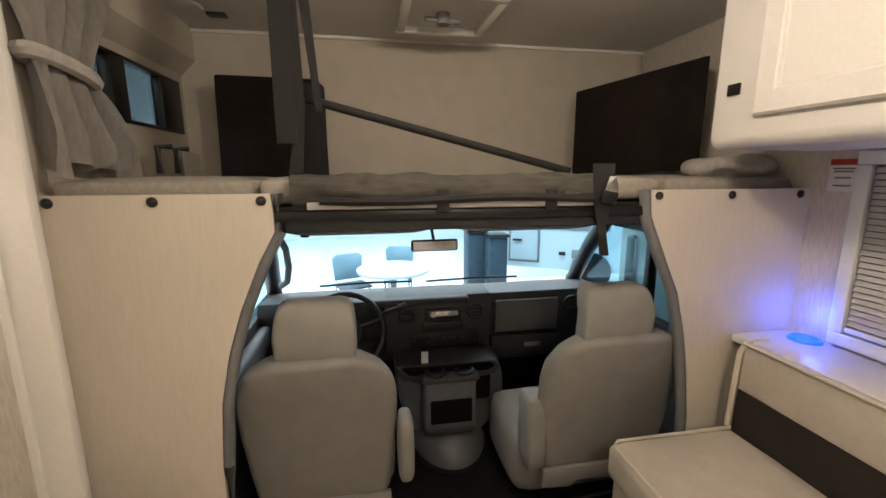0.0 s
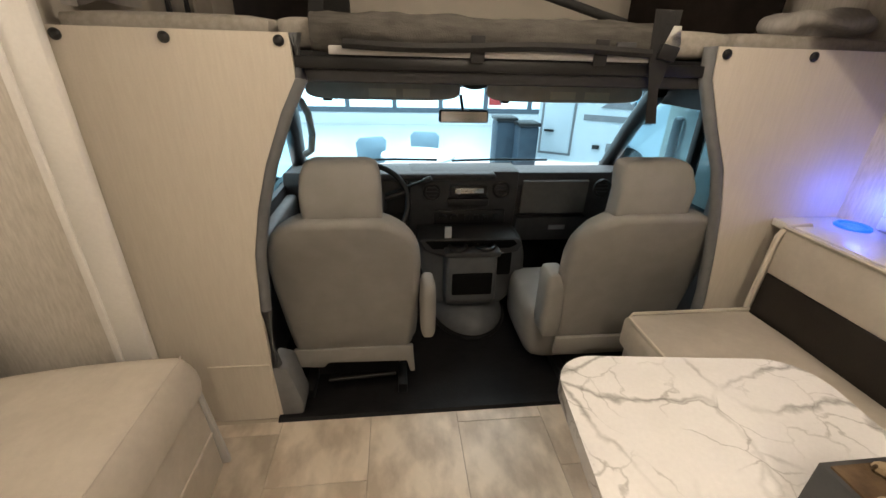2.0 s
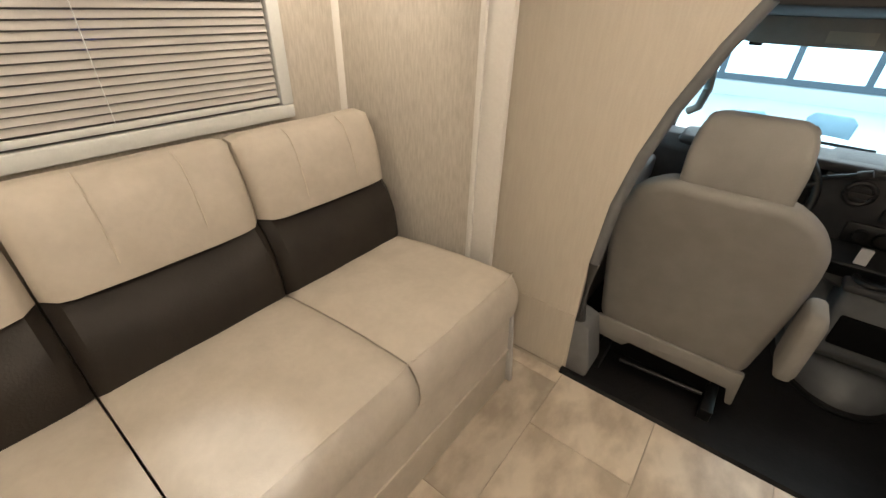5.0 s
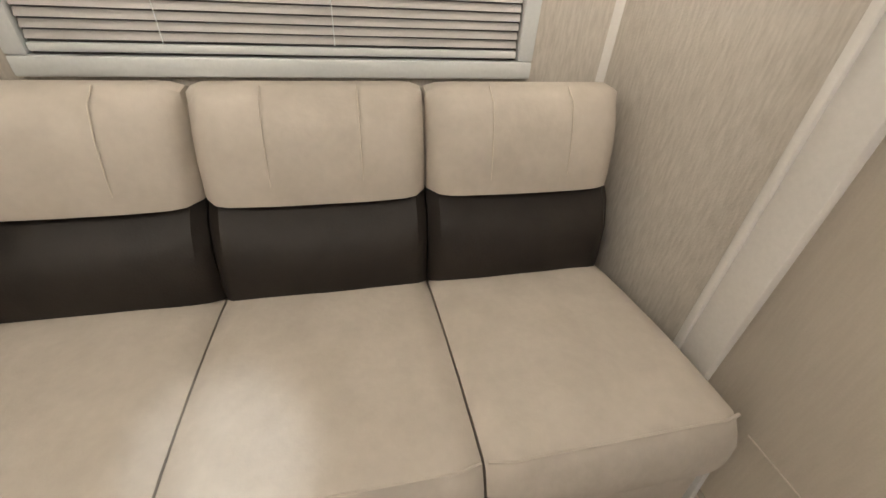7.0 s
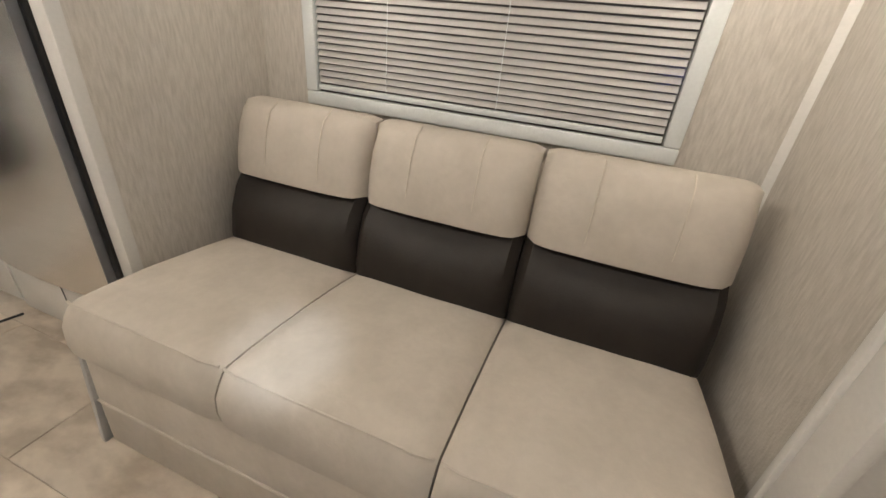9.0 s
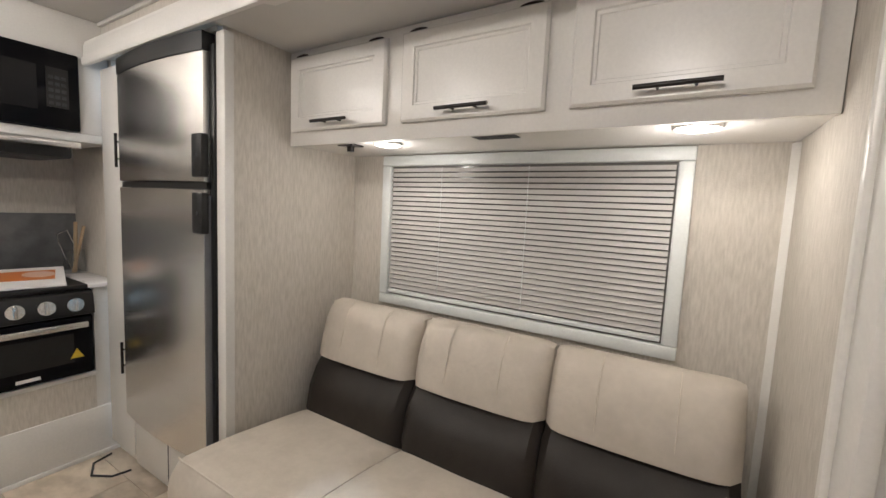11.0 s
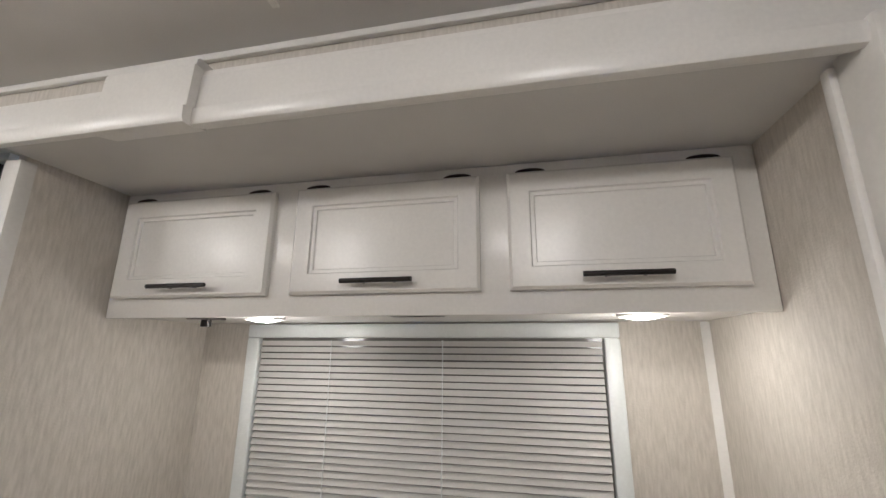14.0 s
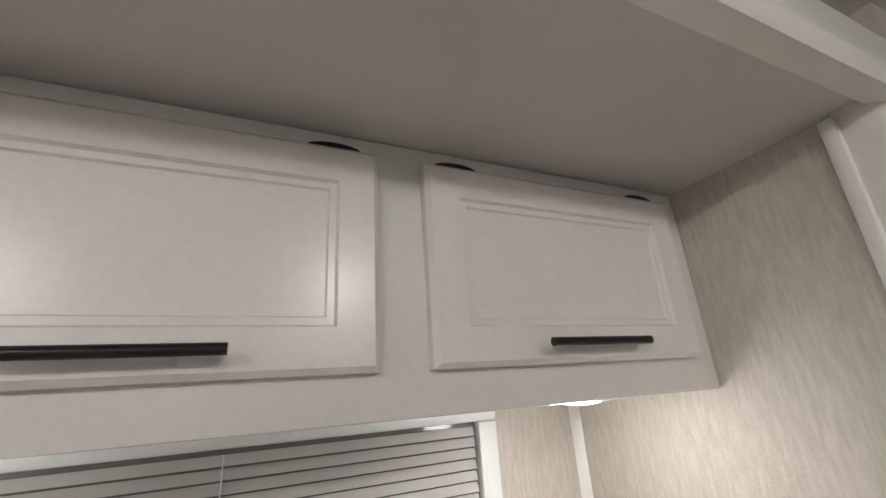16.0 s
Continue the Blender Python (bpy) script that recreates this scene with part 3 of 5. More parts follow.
def cab_seat(x, wide, head, arm, cushion_box, label):
    """Seen from behind: the backrest leans back to the shoulder, the headrest stands up again."""
    s = thing("cab_armchair", (x, 1.5, -0.03), label, "seat", "cab seats")

    def lean(z):
        return 1.365 - 0.19 * (z - 0.1)
    out = [(-0.228, 0.195), (-0.243, 0.34), (-0.257, 0.52), (-0.260, 0.64), (-0.250, 0.715), (-0.208, 0.785), (-0.135, 0.832)]
    pts = [(x + a * wide, z) for a, z in out] + [(x - a * wide, z) for a, z in out[::-1]]
    b = prism(pts, "y", 0.0, 0.14, 0.032, 5)
    bmesh.ops.triangulate(b, faces=[f for f in b.faces if len(f.verts) > 4])
    for v in b.verts:
        v.co.y += lean(v.co.z) + 0.9 * (v.co.x - x) ** 2 * (1 if v.co.y < 0.07 else 0)
    part("backrest", b, SEATC, s)
    hx, hw = x + head, 0.125 * (1 + (wide - 1) * 0.7)
    hp = [(hx - hw, 0.70), (hx - hw * 1.01, 0.93), (hx - hw * 0.95, 0.99), (hx - hw * 0.78, 1.012), (hx + hw * 0.78, 1.012), (hx + hw * 0.95, 0.99), (hx + hw * 1.01, 0.93), (hx + hw, 0.70)]
    h = prism(hp, "y", 0.0, 0.10, 0.024, 5)
    bmesh.ops.triangulate(h, faces=[f for f in h.faces if len(f.verts) > 4])
    for v in h.verts:
        v.co.y += lean(0.83) + 0.45 * max(0.0, v.co.z - 0.83) - 0.55 * min(0.0, v.co.z - 0.83)
    part("headrest", h, SEATC, s)
    part("seat_cushion", cushion(*cushion_box, 0.02, 0.06), SEATC, s)
    sk = prism([(x - 0.228 * wide, 0.215), (x + 0.230 * wide, 0.215), (x + 0.238 * wide, 0.075), (x + 0.218 * wide, 0.075), (x + 0.205 * wide, 0.135), (x - 0.10 * wide, 0.145), (x - 0.12 * wide, 0.12), (x - 0.232 * wide, 0.13)], "y", 1.376, 1.40, 0.006)
    part("seat_skirt", sk, SEATC, s, "grey cloth flap under the backrest")
    part("armrest", cushion(*arm, 0.004, 0.022), SEATC, s)
    part("pedestal", box(x - 0.19, x + 0.19, 1.50, 1.85, -0.03, 0.17, 0.01), BLACK, s)
    for k in (-0.2, 0.2):
        part("slide_rail", box(x + k - 0.02, x + k + 0.02, 1.36, 1.9, -0.03, 0.02, 0.004), BLACK, s)
    part("adjuster_rod", rod((x - 0.12, 1.40, 0.03), (x + 0.17, 1.40, 0.05), 0.008), BLACK, s)
    return s


cab_seat(-0.208, 1.07, 0.011, (0.068, 0.122, 1.27, 1.40, 0.325, 0.562), (-0.45, 0.05, 1.44, 1.88, 0.15, 0.36), "grey cloth driver's seat with folded armrest")
cab_seat(0.935, 1.17, -0.035, (0.592, 0.678, 1.37, 1.50, 0.225, 0.535), (0.58, 1.2, 1.46, 1.90, 0.02, 0.315), "grey cloth passenger seat with folded armrest")


# ---- overhead bunk ----
def bunk():
    for x0, x1 in ((-0.88, -0.345), (-0.335, -0.2), (0.80, 1.02), (1.03, 1.58)):
        solid("bunk_mattress", cushion(x0, x1, 1.29, 1.9, 1.332, 1.415, 0.006, 0.025, 6), MATTC, "grey fabric bunk mattress section on the platform", "mattress", "bunk mattress sections")
    solid("centre_mattress", cushion(-0.19, 0.79, 1.40, 1.95, 1.332, 1.405, 0.006, 0.025, 6), MATTC, "grey fabric bunk mattress in the middle", "mattress", "bunk mattress sections")
    r = bmesh.new()
    n, seg = 60, 18
    rings = []
    for i in range(n + 1):
        x = -0.235 + i / n
        ring = []
        for k in range(seg):
            a = k * math.tau / seg
            rr = 0.062 + 0.012 * noise.noise(Vector((x * 7, math.cos(a) * 1.5, math.sin(a) * 1.5))) + 0.006 * noise.noise(Vector((x * 26, a, 0)))
            ring.append(r.verts.new((x, 1.285 + rr * 0.75 * math.cos(a), 1.378 + rr * 0.82 * math.sin(a))))
        rings.append(ring)
    for i in range(n):
        for k in range(seg):
            r.faces.new((rings[i][k], rings[i + 1][k], rings[i + 1][(k + 1) % seg], rings[i][(k + 1) % seg]))
    r.faces.new(rings[0]); r.faces.new(rings[-1][::-1])
    bmesh.ops.recalc_face_normals(r, faces=r.faces[:])
    net = thing("rolled_safety_net", (0.26, 1.3, 1.345), "dark rolled bunk safety net tied with black straps", "safety net")
    part("roll", r, NET, net)
    part("lower_strap", tube([(-0.15 + 0.088 * k, 1.235 - 0.003 * (k % 2), 1.350 - 0.006 * math.sin(k * 0.7)) for k in range(11)], 0.014, 6), STRAP, net)
    for x in (0.22, 0.58):
        part("tie", box(x - 0.02, x + 0.02, 1.232, 1.238, 1.31, 1.38, 0.002), STRAP, net)
    part("plastic_buckle", box(0.62, 0.68, 1.226, 1.236, 1.345, 1.375, 0.004), DASH, net)
    b = box(-0.19, 0.74, 1.245, 1.262, 1.322, 1.345, 0.004)
    solid("bunk_edge_batten", b, VISOR, "pale batten along the bunk edge", "trim", kind="structure")
    solid("bunk_edge_channel", box(-0.285, 0.945, 1.25, 1.275, 1.285, 1.318, 0.004), BLACK, "black steel channel under the bunk edge", "trim", kind="structure")
    s = thing("hanging_strap", (-0.24, 1.32, 1.35), "wide black webbing strap hanging from the ceiling", "strap")
    part("front_web", box(-0.275, -0.215, 1.318, 1.321, 1.52, CEIL), STRAP, s)
    part("back_web", prism([(-0.265, 1.34), (-0.215, 1.34), (-0.19, 1.62), (-0.20, CEIL), (-0.245, CEIL), (-0.22, 1.6)], "y", 1.335, 1.338), STRAP, s)
    part("slant_web", prism([(-0.21, CEIL), (-0.16, 1.62), (-0.14, 1.62), (-0.175, CEIL)], "y", 1.345, 1.348), STRAP, s)
    solid("bunk_strut", rod((-0.20, 1.4, 1.665), (0.73, 1.42, 1.435), 0.014), STRAP, "black padded tube slanting across the bunk", "tube")
    b = thing("safety_buckle", (0.76, 1.25, 1.38), "chrome seat-belt tongue on a black strap", "buckle")
    part("web", prism([(0.72, 1.46), (0.80, 1.46), (0.80, 1.34), (0.78, 1.25), (0.80, 1.15), (0.765, 1.15), (0.75, 1.25), (0.73, 1.34)], "y", 1.236, 1.239), STRAP, b)
    part("tongue", prism([(0.755, 1.36), (0.775, 1.42), (0.80, 1.42), (0.81, 1.37), (0.79, 1.36)], "y", 1.222, 1.228, 0.002), CHROME, b)
    part("tongue_cover", prism([(0.745, 1.335), (0.755, 1.375), (0.81, 1.365), (0.80, 1.325)], "y", 1.218, 1.232, 0.003), BLACK, b)
    solid("headboard_pad", prism([(-0.70, 1.33), (-0.69, 1.875), (-0.25, 1.87), (-0.205, 1.84), (-0.205, 1.33)], "y", 2.1, 2.15, 0.012), BOARD, "dark brown board leaning on the bunk front", "board", "folded bunk boards")
    solid("cloth_pad", prism([(-0.36, 1.33), (-0.33, 1.85), (-0.205, 1.84), (-0.195, 1.33)], "y", 2.06, 2.085, 0.01), STRAP, "dark grey padded board in the bunk", "board", "folded bunk boards")
    # flat black television, drawn with the matte board material
    tb = prism([(0, 0), (0, 0.43), (0.6, 0.50), (0.6, 0.02)], "y", 0, 0.025, 0.004)
    tb.transform(Matrix.Translation((1.09, 2.1, 1.42)) @ Euler((0, 0, radians(-55))).to_matrix().to_4x4())
    solid("bunk_tv", tb, BOARD, "black flat television standing at an angle in the bunk", "board", "folded bunk boards")
    solid("bunk_shelf_end", box(-0.86, -0.845, 2.1, 2.28, 1.35, 1.53, 0.006), BUNKW, "taupe side panel in the bunk", "panel", kind="structure")
    for y in (1.75, 1.9):
        solid("bunk_bracket", tube([(-0.80, y, 1.43), (-0.80, y, 1.53), (-0.75, y, 1.53)], 0.012, 6), BLACK, "black angle bracket standing on the mattress", "bracket", "bunk brackets")
    win = thing("window_bunk", (LX, 1.77, 1.56), "black-framed bunk side window with sliding panes", "window", kind="structure")
    for y0, y1 in ((1.50, 1.70), (1.78, 2.08)):
        p = part("pane", box(-0.925, -0.92, y0, y1, 1.63, 1.85), DGLASS, win)
        p.visible_shadow = False
    for y0, y1 in ((1.69, 1.79), (2.06, 2.25), (1.50, 1.515)):
        part("stile", box(-0.935, -0.892, y0, y1, 1.622, 1.858, 0.004), BLACK, win)
    part("rail", box(-0.935, -0.892, 1.50, 2.25, 1.618, 1.632, 0.003), BLACK, win)
    part("rail", box(-0.935, -0.892, 1.50, 2.25, 1.848, 1.862, 0.003), BLACK, win)
    # tied-back curtain
    cu = bmesh.new()
    rows, cols = 40, 60
    grid = []
    for i in range(rows + 1):
        z = 1.45 + 0.62 * i / rows
        away = z - 1.72
        wide = 0.23 + (0.17 * min(1, -away / 0.2) ** 0.8 if away < 0 else 0.17 * min(1, away / 0.3))
        line = []
        for j in range(cols + 1):
            u = j / cols - 0.5
            fold = (0.006 + 0.08 * wide) * math.sin(u * 25 + 0.8 * math.sin(z * 9)) + 0.012 * noise.noise(Vector((u * 8, z * 7, 3)))
            line.append(cu.verts.new((-0.845 + fold, 1.25 + (u + 0.5) * wide + 0.4 * fold, z + (0.02 * math.sin(u * 17) + 0.03 * u if i == 0 else 0))))
        grid.append(line)
    for i in range(rows):
        for j in range(cols):
            cu.faces.new((grid[i][j], grid[i][j + 1], grid[i + 1][j + 1], grid[i + 1][j]))
    bmesh.ops.solidify(cu, geom=cu.faces[:], thickness=0.003)
    c = thing("bunk_curtain", (-0.8, 1.37, 1.43), "grey linen bunk curtain tied back with a band", "curtain")
    part("cloth", cu, CURT, c)
    part("tie_band", tube([(-0.845 + 0.04 * math.cos(a * math.tau / 24), 1.365 + 0.125 * math.sin(a * math.tau / 24), 1.72 - 0.02 * math.sin(a * math.tau / 24)) for a in range(24)], 0.022, 8, True), CURT, c)
    solid("loose_curtain", cushion(1.25, 1.55, 1.32, 1.5, 1.417, 1.48, 0.02, 0.03, 6, 0.05), CURT, "crumpled grey curtain lying at the bunk end", "curtain")
    solid("speaker", ball((-0.74, 2.0, CEIL), 0.07, sz=0.15), CEILM, "round white ceiling speaker over the bunk", "speaker")
    solid("bunk_lamp", box(-0.68, -0.60, 2.05, 2.10, CEIL - 0.012, CEIL, 0.004), BLACK, "small black reading lamp on the bunk ceiling", "lamp")
    h = thing("roof_hatch", (0.28, 1.75, CEIL), "white plastic roof vent hatch with crank", "roof hatch")
    for b in (box(0.14, 0.55, 1.60, 1.64, CEIL - 0.05, CEIL, 0.008), box(0.14, 0.55, 2.02, 2.06, CEIL - 0.05, CEIL, 0.008), box(0.14, 0.18, 1.64, 2.02, CEIL - 0.05, CEIL, 0.008), box(0.51, 0.55, 1.64, 2.02, CEIL - 0.05, CEIL, 0.008)):
        part("frame_side", b, WHITE, h)
    part("screen", box(0.18, 0.51, 1.64, 2.02, CEIL - 0.02, CEIL - 0.012), CEILM, h)
    part("crank", rod((0.25, 1.85, CEIL - 0.045), (0.4, 1.85, CEIL - 0.05), 0.012), GREYP, h)
    part("crank_hub", rod((0.33, 1.85, CEIL - 0.065), (0.33, 1.85, CEIL - 0.02), 0.03), GREYP, h)


bunk()


# ---- windows with blinds ----
def blind_window(name, x, into, y0, y1, z0, z1, label, n):
    """A framed window on a wall in the plane x; into is +1 when the room lies towards +x."""
    w = thing(name, (x, (y0 + y1) / 2, z0), label, "window", kind="structure")
    f, d = 0.045, 0.028
    xa, xb = sorted((x + into * 0.001, x + into * d))
    for nm, b in (("frame_top", box(xa, xb, y0, y1, z1 - f, z1, 0.006)), ("frame_bottom", box(xa, xb, y0, y1, z0, z0 + f, 0.006)), ("frame_side", box(xa, xb, y0, y0 + f, z0 + f, z1 - f, 0.006)), ("frame_side", box(xa, xb, y1 - f, y1, z0 + f, z1 - f, 0.006))):
        part(nm, b, WINF, w)
    xa, xb = sorted((x + into * 0.001, x + into * 0.004))
    part("pane", box(xa, xb, y0 + f, y1 - f, z0 + f, z1 - f), BGLASS2, w, "dark tinted pane behind the blind")
    zz0, zz1 = z0 + f + 0.03, z1 - f - 0.008
    pitch = (zz1 - zz0) / n
    for i in range(n):
        z = zz0 + (i + 0.5) * pitch
        b = prism([(x + into * 0.010, z + pitch * 0.42), (x + into * 0.020, z - pitch * 0.36), (x + into * 0.0212, z - pitch * 0.36), (x + into * 0.0112, z + pitch * 0.42)], "y", y0 + f + 0.006, y1 - f - 0.006)
        part("slat", b, SLAT, w)
    part("bottom_rail", box(*sorted((x + into * 0.008, x + into * 0.026)), y0 + f + 0.005, y1 - f - 0.005, zz0 - 0.022, zz0 - 0.004, 0.003), WINF, w)
    for k in (0.26, 0.57):
        yy = y0 + (y1 - y0) * k
        part("cord", rod((x + into * 0.024, yy, zz0 - 0.01), (x + into * 0.024, yy, zz1), 0.0012, 6), WINF, w)


BGLASS2 = mat("dark_pane", (0.19, 0.182, 0.168), (0.17, 0.162, 0.15), rough=0.12, bump=0)
blind_window("window_slide", SB, 1, -0.345, 0.875, 0.875, 1.548, "white-framed slide-out window with closed pleated blinds", 26)
blind_window("window_dinette", RX, -1, -0.4, 1.09, 0.84, 1.50, "white-framed dinette window with closed blinds", 26)


# ---- slide-out cabinets ----
def bar_handle(parent, x, y0, y1, z, vertical=False):
    if vertical:
        h = part("handle", rod((x + 0.028, y0, z), (x + 0.028, y0, z + y1), 0.006, 12), BRONZE, parent, "dark bronze bar handle")
        for k in (0.25, 0.75):
            part("post", rod((x, y0, z + y1 * k), (x + 0.028, y0, z + y1 * k), 0.004, 8), BRONZE, h)
    else:
        h = part("handle", rod((x + 0.028, y0, z), (x + 0.028, y1, z), 0.006, 12), BRONZE, parent, "dark bronze bar handle")
        for k in (0.28, 0.72):
            y = y0 + (y1 - y0) * k
            part("post", rod((x, y, z), (x + 0.028, y, z), 0.004, 8), BRONZE, h)


def panel_door(parent, x, s, y0, y1, z0, z1, inset=0.05, name="door"):
    """A framed door on a face in the plane x, opening side s (+1 or -1), with a stepped recess."""
    bm = bmesh.new()

    def ring(i, dx):
        return [bm.verts.new((x + s * dx, yy, zz)) for yy, zz in ((y0 + i, z0 + i), (y1 - i, z0 + i), (y1 - i, z1 - i), (y0 + i, z1 - i))]
    levels = [(0, 0.0), (0, 0.013), (0.007, 0.020), (inset, 0.020), (inset + 0.003, 0.0145), (inset + 0.011, 0.0145), (inset + 0.013, 0.011)]
    rings = [ring(*l) for l in levels]
    for a, b in zip(rings, rings[1:]):
        for k in range(4):
            bm.faces.new((a[k], a[(k + 1) % 4], b[(k + 1) % 4], b[k]))
    bm.faces.new(rings[-1])
    bm.faces.new(rings[0][::-1])
    bmesh.ops.recalc_face_normals(bm, faces=bm.faces[:])
    return part(name, bm, WHITE, parent)


def slide_cabinet():
    c = thing("overhead_cabinet", (-1.34, 0.25, 1.55), "white three-door overhead cabinet above the sofa", "cabinet")
    fx = -1.15
    part("bottom_panel", box(SB + 0.002, fx - 0.02, SR + 0.002, SE - 0.002, 1.552, 1.57), WHITE, c)
    part("face_frame", box(fx - 0.02, fx, SR + 0.002, SE - 0.002, 1.545, 1.908, 0.003), WHITE, c)
    doors = ((-0.517, -0.034), (0.032, 0.516), (0.582, 1.066))
    for y0, y1 in doors:
        d = panel_door(c, fx, 1, y0, y1, 1.598, 1.879)
        m = (y0 + y1) / 2
        bar_handle(d, fx + 0.02, m - 0.088, m + 0.088, 1.624)
        for y in (y0 + 0.055, y1 - 0.055):
            pts = [(y + 0.035 * math.cos(a * math.pi / 12), 1.882 + 0.009 * math.sin(a * math.pi / 12)) for a in range(13)]
            part("hinge", prism(pts, "x", fx, fx + 0.006), BRONZE, d, "dark half-oval hinge cover")
    for y in (-0.09, 0.872):
        l = thing("puck_light", (-1.225, y, 1.552), "lit round puck light under the overhead cabinet", "light", "cabinet puck lights")
        part("ring", tube([(-1.225 + 0.05 * math.cos(a * math.tau / 28), y + 0.05 * math.sin(a * math.tau / 28), 1.547) for a in range(28)], 0.005, 8, True), WHITE, l)
        part("lens", ball((-1.225, y, 1.55), 0.047, sz=0.30), LAMPM, l, "glowing domed lens")
    v = thing("cabinet_vent", (-1.22, 0.34, 1.55), "dark slotted vent under the overhead cabinet", "vent")
    part("plate", box(-1.25, -1.19, 0.27, 0.41, 1.549, 1.553, 0.001), DASH, v)
    for k in range(4):
        part("slot", box(-1.242 + 0.014 * k, -1.236 + 0.014 * k, 0.28, 0.40, 1.548, 1.5492), BLACK, v)
    s = thing("push_latch", (-1.22, -0.27, 1.55), "small dark bracket under the overhead cabinet", "bracket")
    part("plate", box(-1.25, -1.19, -0.31, -0.23, 1.544, 1.551, 0.002), BRONZE, s)
    part("button", rod((-1.22, -0.27, 1.525), (-1.22, -0.27, 1.546), 0.014), BRONZE, s)


slide_cabinet()
VX = -0.81


def valance(name, y0, y1, x, label, z0=1.888, z1=2.022):
    v = thing(name, (-0.86, (y0 + y1) / 2, 1.955), label, "valance", "slide-out valance pieces")
    part("lower_lip", prism([(-0.88, 1.955), (-0.85, z0 + 0.012), (x - 0.015, z0), (x - 0.004, z0 + 0.002), (x, z0 + 0.009), (x + 0.001, z0 + 0.034), (-0.88, z0 + 0.036)][1:6] + [(x - 0.004, z0 + 0.036), (-0.85, z0 + 0.036)], "y", y0, y1), TRIM, v)
    part("face_board", prism([(-0.88, z0 + 0.036), (x - 0.005, z0 + 0.036), (x - 0.009, z1 - 0.018), (-0.88, z1 - 0.018)], "y", y0, y1, 0.002), TRIM, v)
    part("top_strip", prism([(-0.88, z1 - 0.018), (x - 0.013, z1 - 0.018), (x - 0.013, z1 - 0.006), (x - 0.02, z1), (-0.88, z1)], "y", y0, y1), TRIM, v)


valance("valance", -0.005, FY - 0.005, VX, "white moulded valance along the slide-out opening")
valance("valance", -0.225, -0.005, VX + 0.02, "white square joint cover of the valance", 1.884, 2.036)
valance("valance", -1.58, -0.225, VX - 0.006, "white moulded valance above the refrigerator", 1.902, 2.015)
solid("ceiling_bead", box(-0.90, -0.885, -1.6, FY, CEIL - 0.018, CEIL, 0.004), TRIM, "white bead where wall meets ceiling", "trim", kind="structure")
solid("wall_left_rear", box(-0.96, LX, -1.6, SR, 1.96, CEIL), PAPER, "beige wall strip above the refrigerator", "wall", kind="structure")
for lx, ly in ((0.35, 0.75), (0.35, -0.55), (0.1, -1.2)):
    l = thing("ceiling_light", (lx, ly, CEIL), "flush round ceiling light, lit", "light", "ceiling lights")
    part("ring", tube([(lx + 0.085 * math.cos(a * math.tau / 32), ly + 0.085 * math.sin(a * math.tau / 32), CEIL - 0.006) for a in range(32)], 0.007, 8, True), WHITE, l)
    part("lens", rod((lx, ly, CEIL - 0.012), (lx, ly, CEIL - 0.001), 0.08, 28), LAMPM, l)


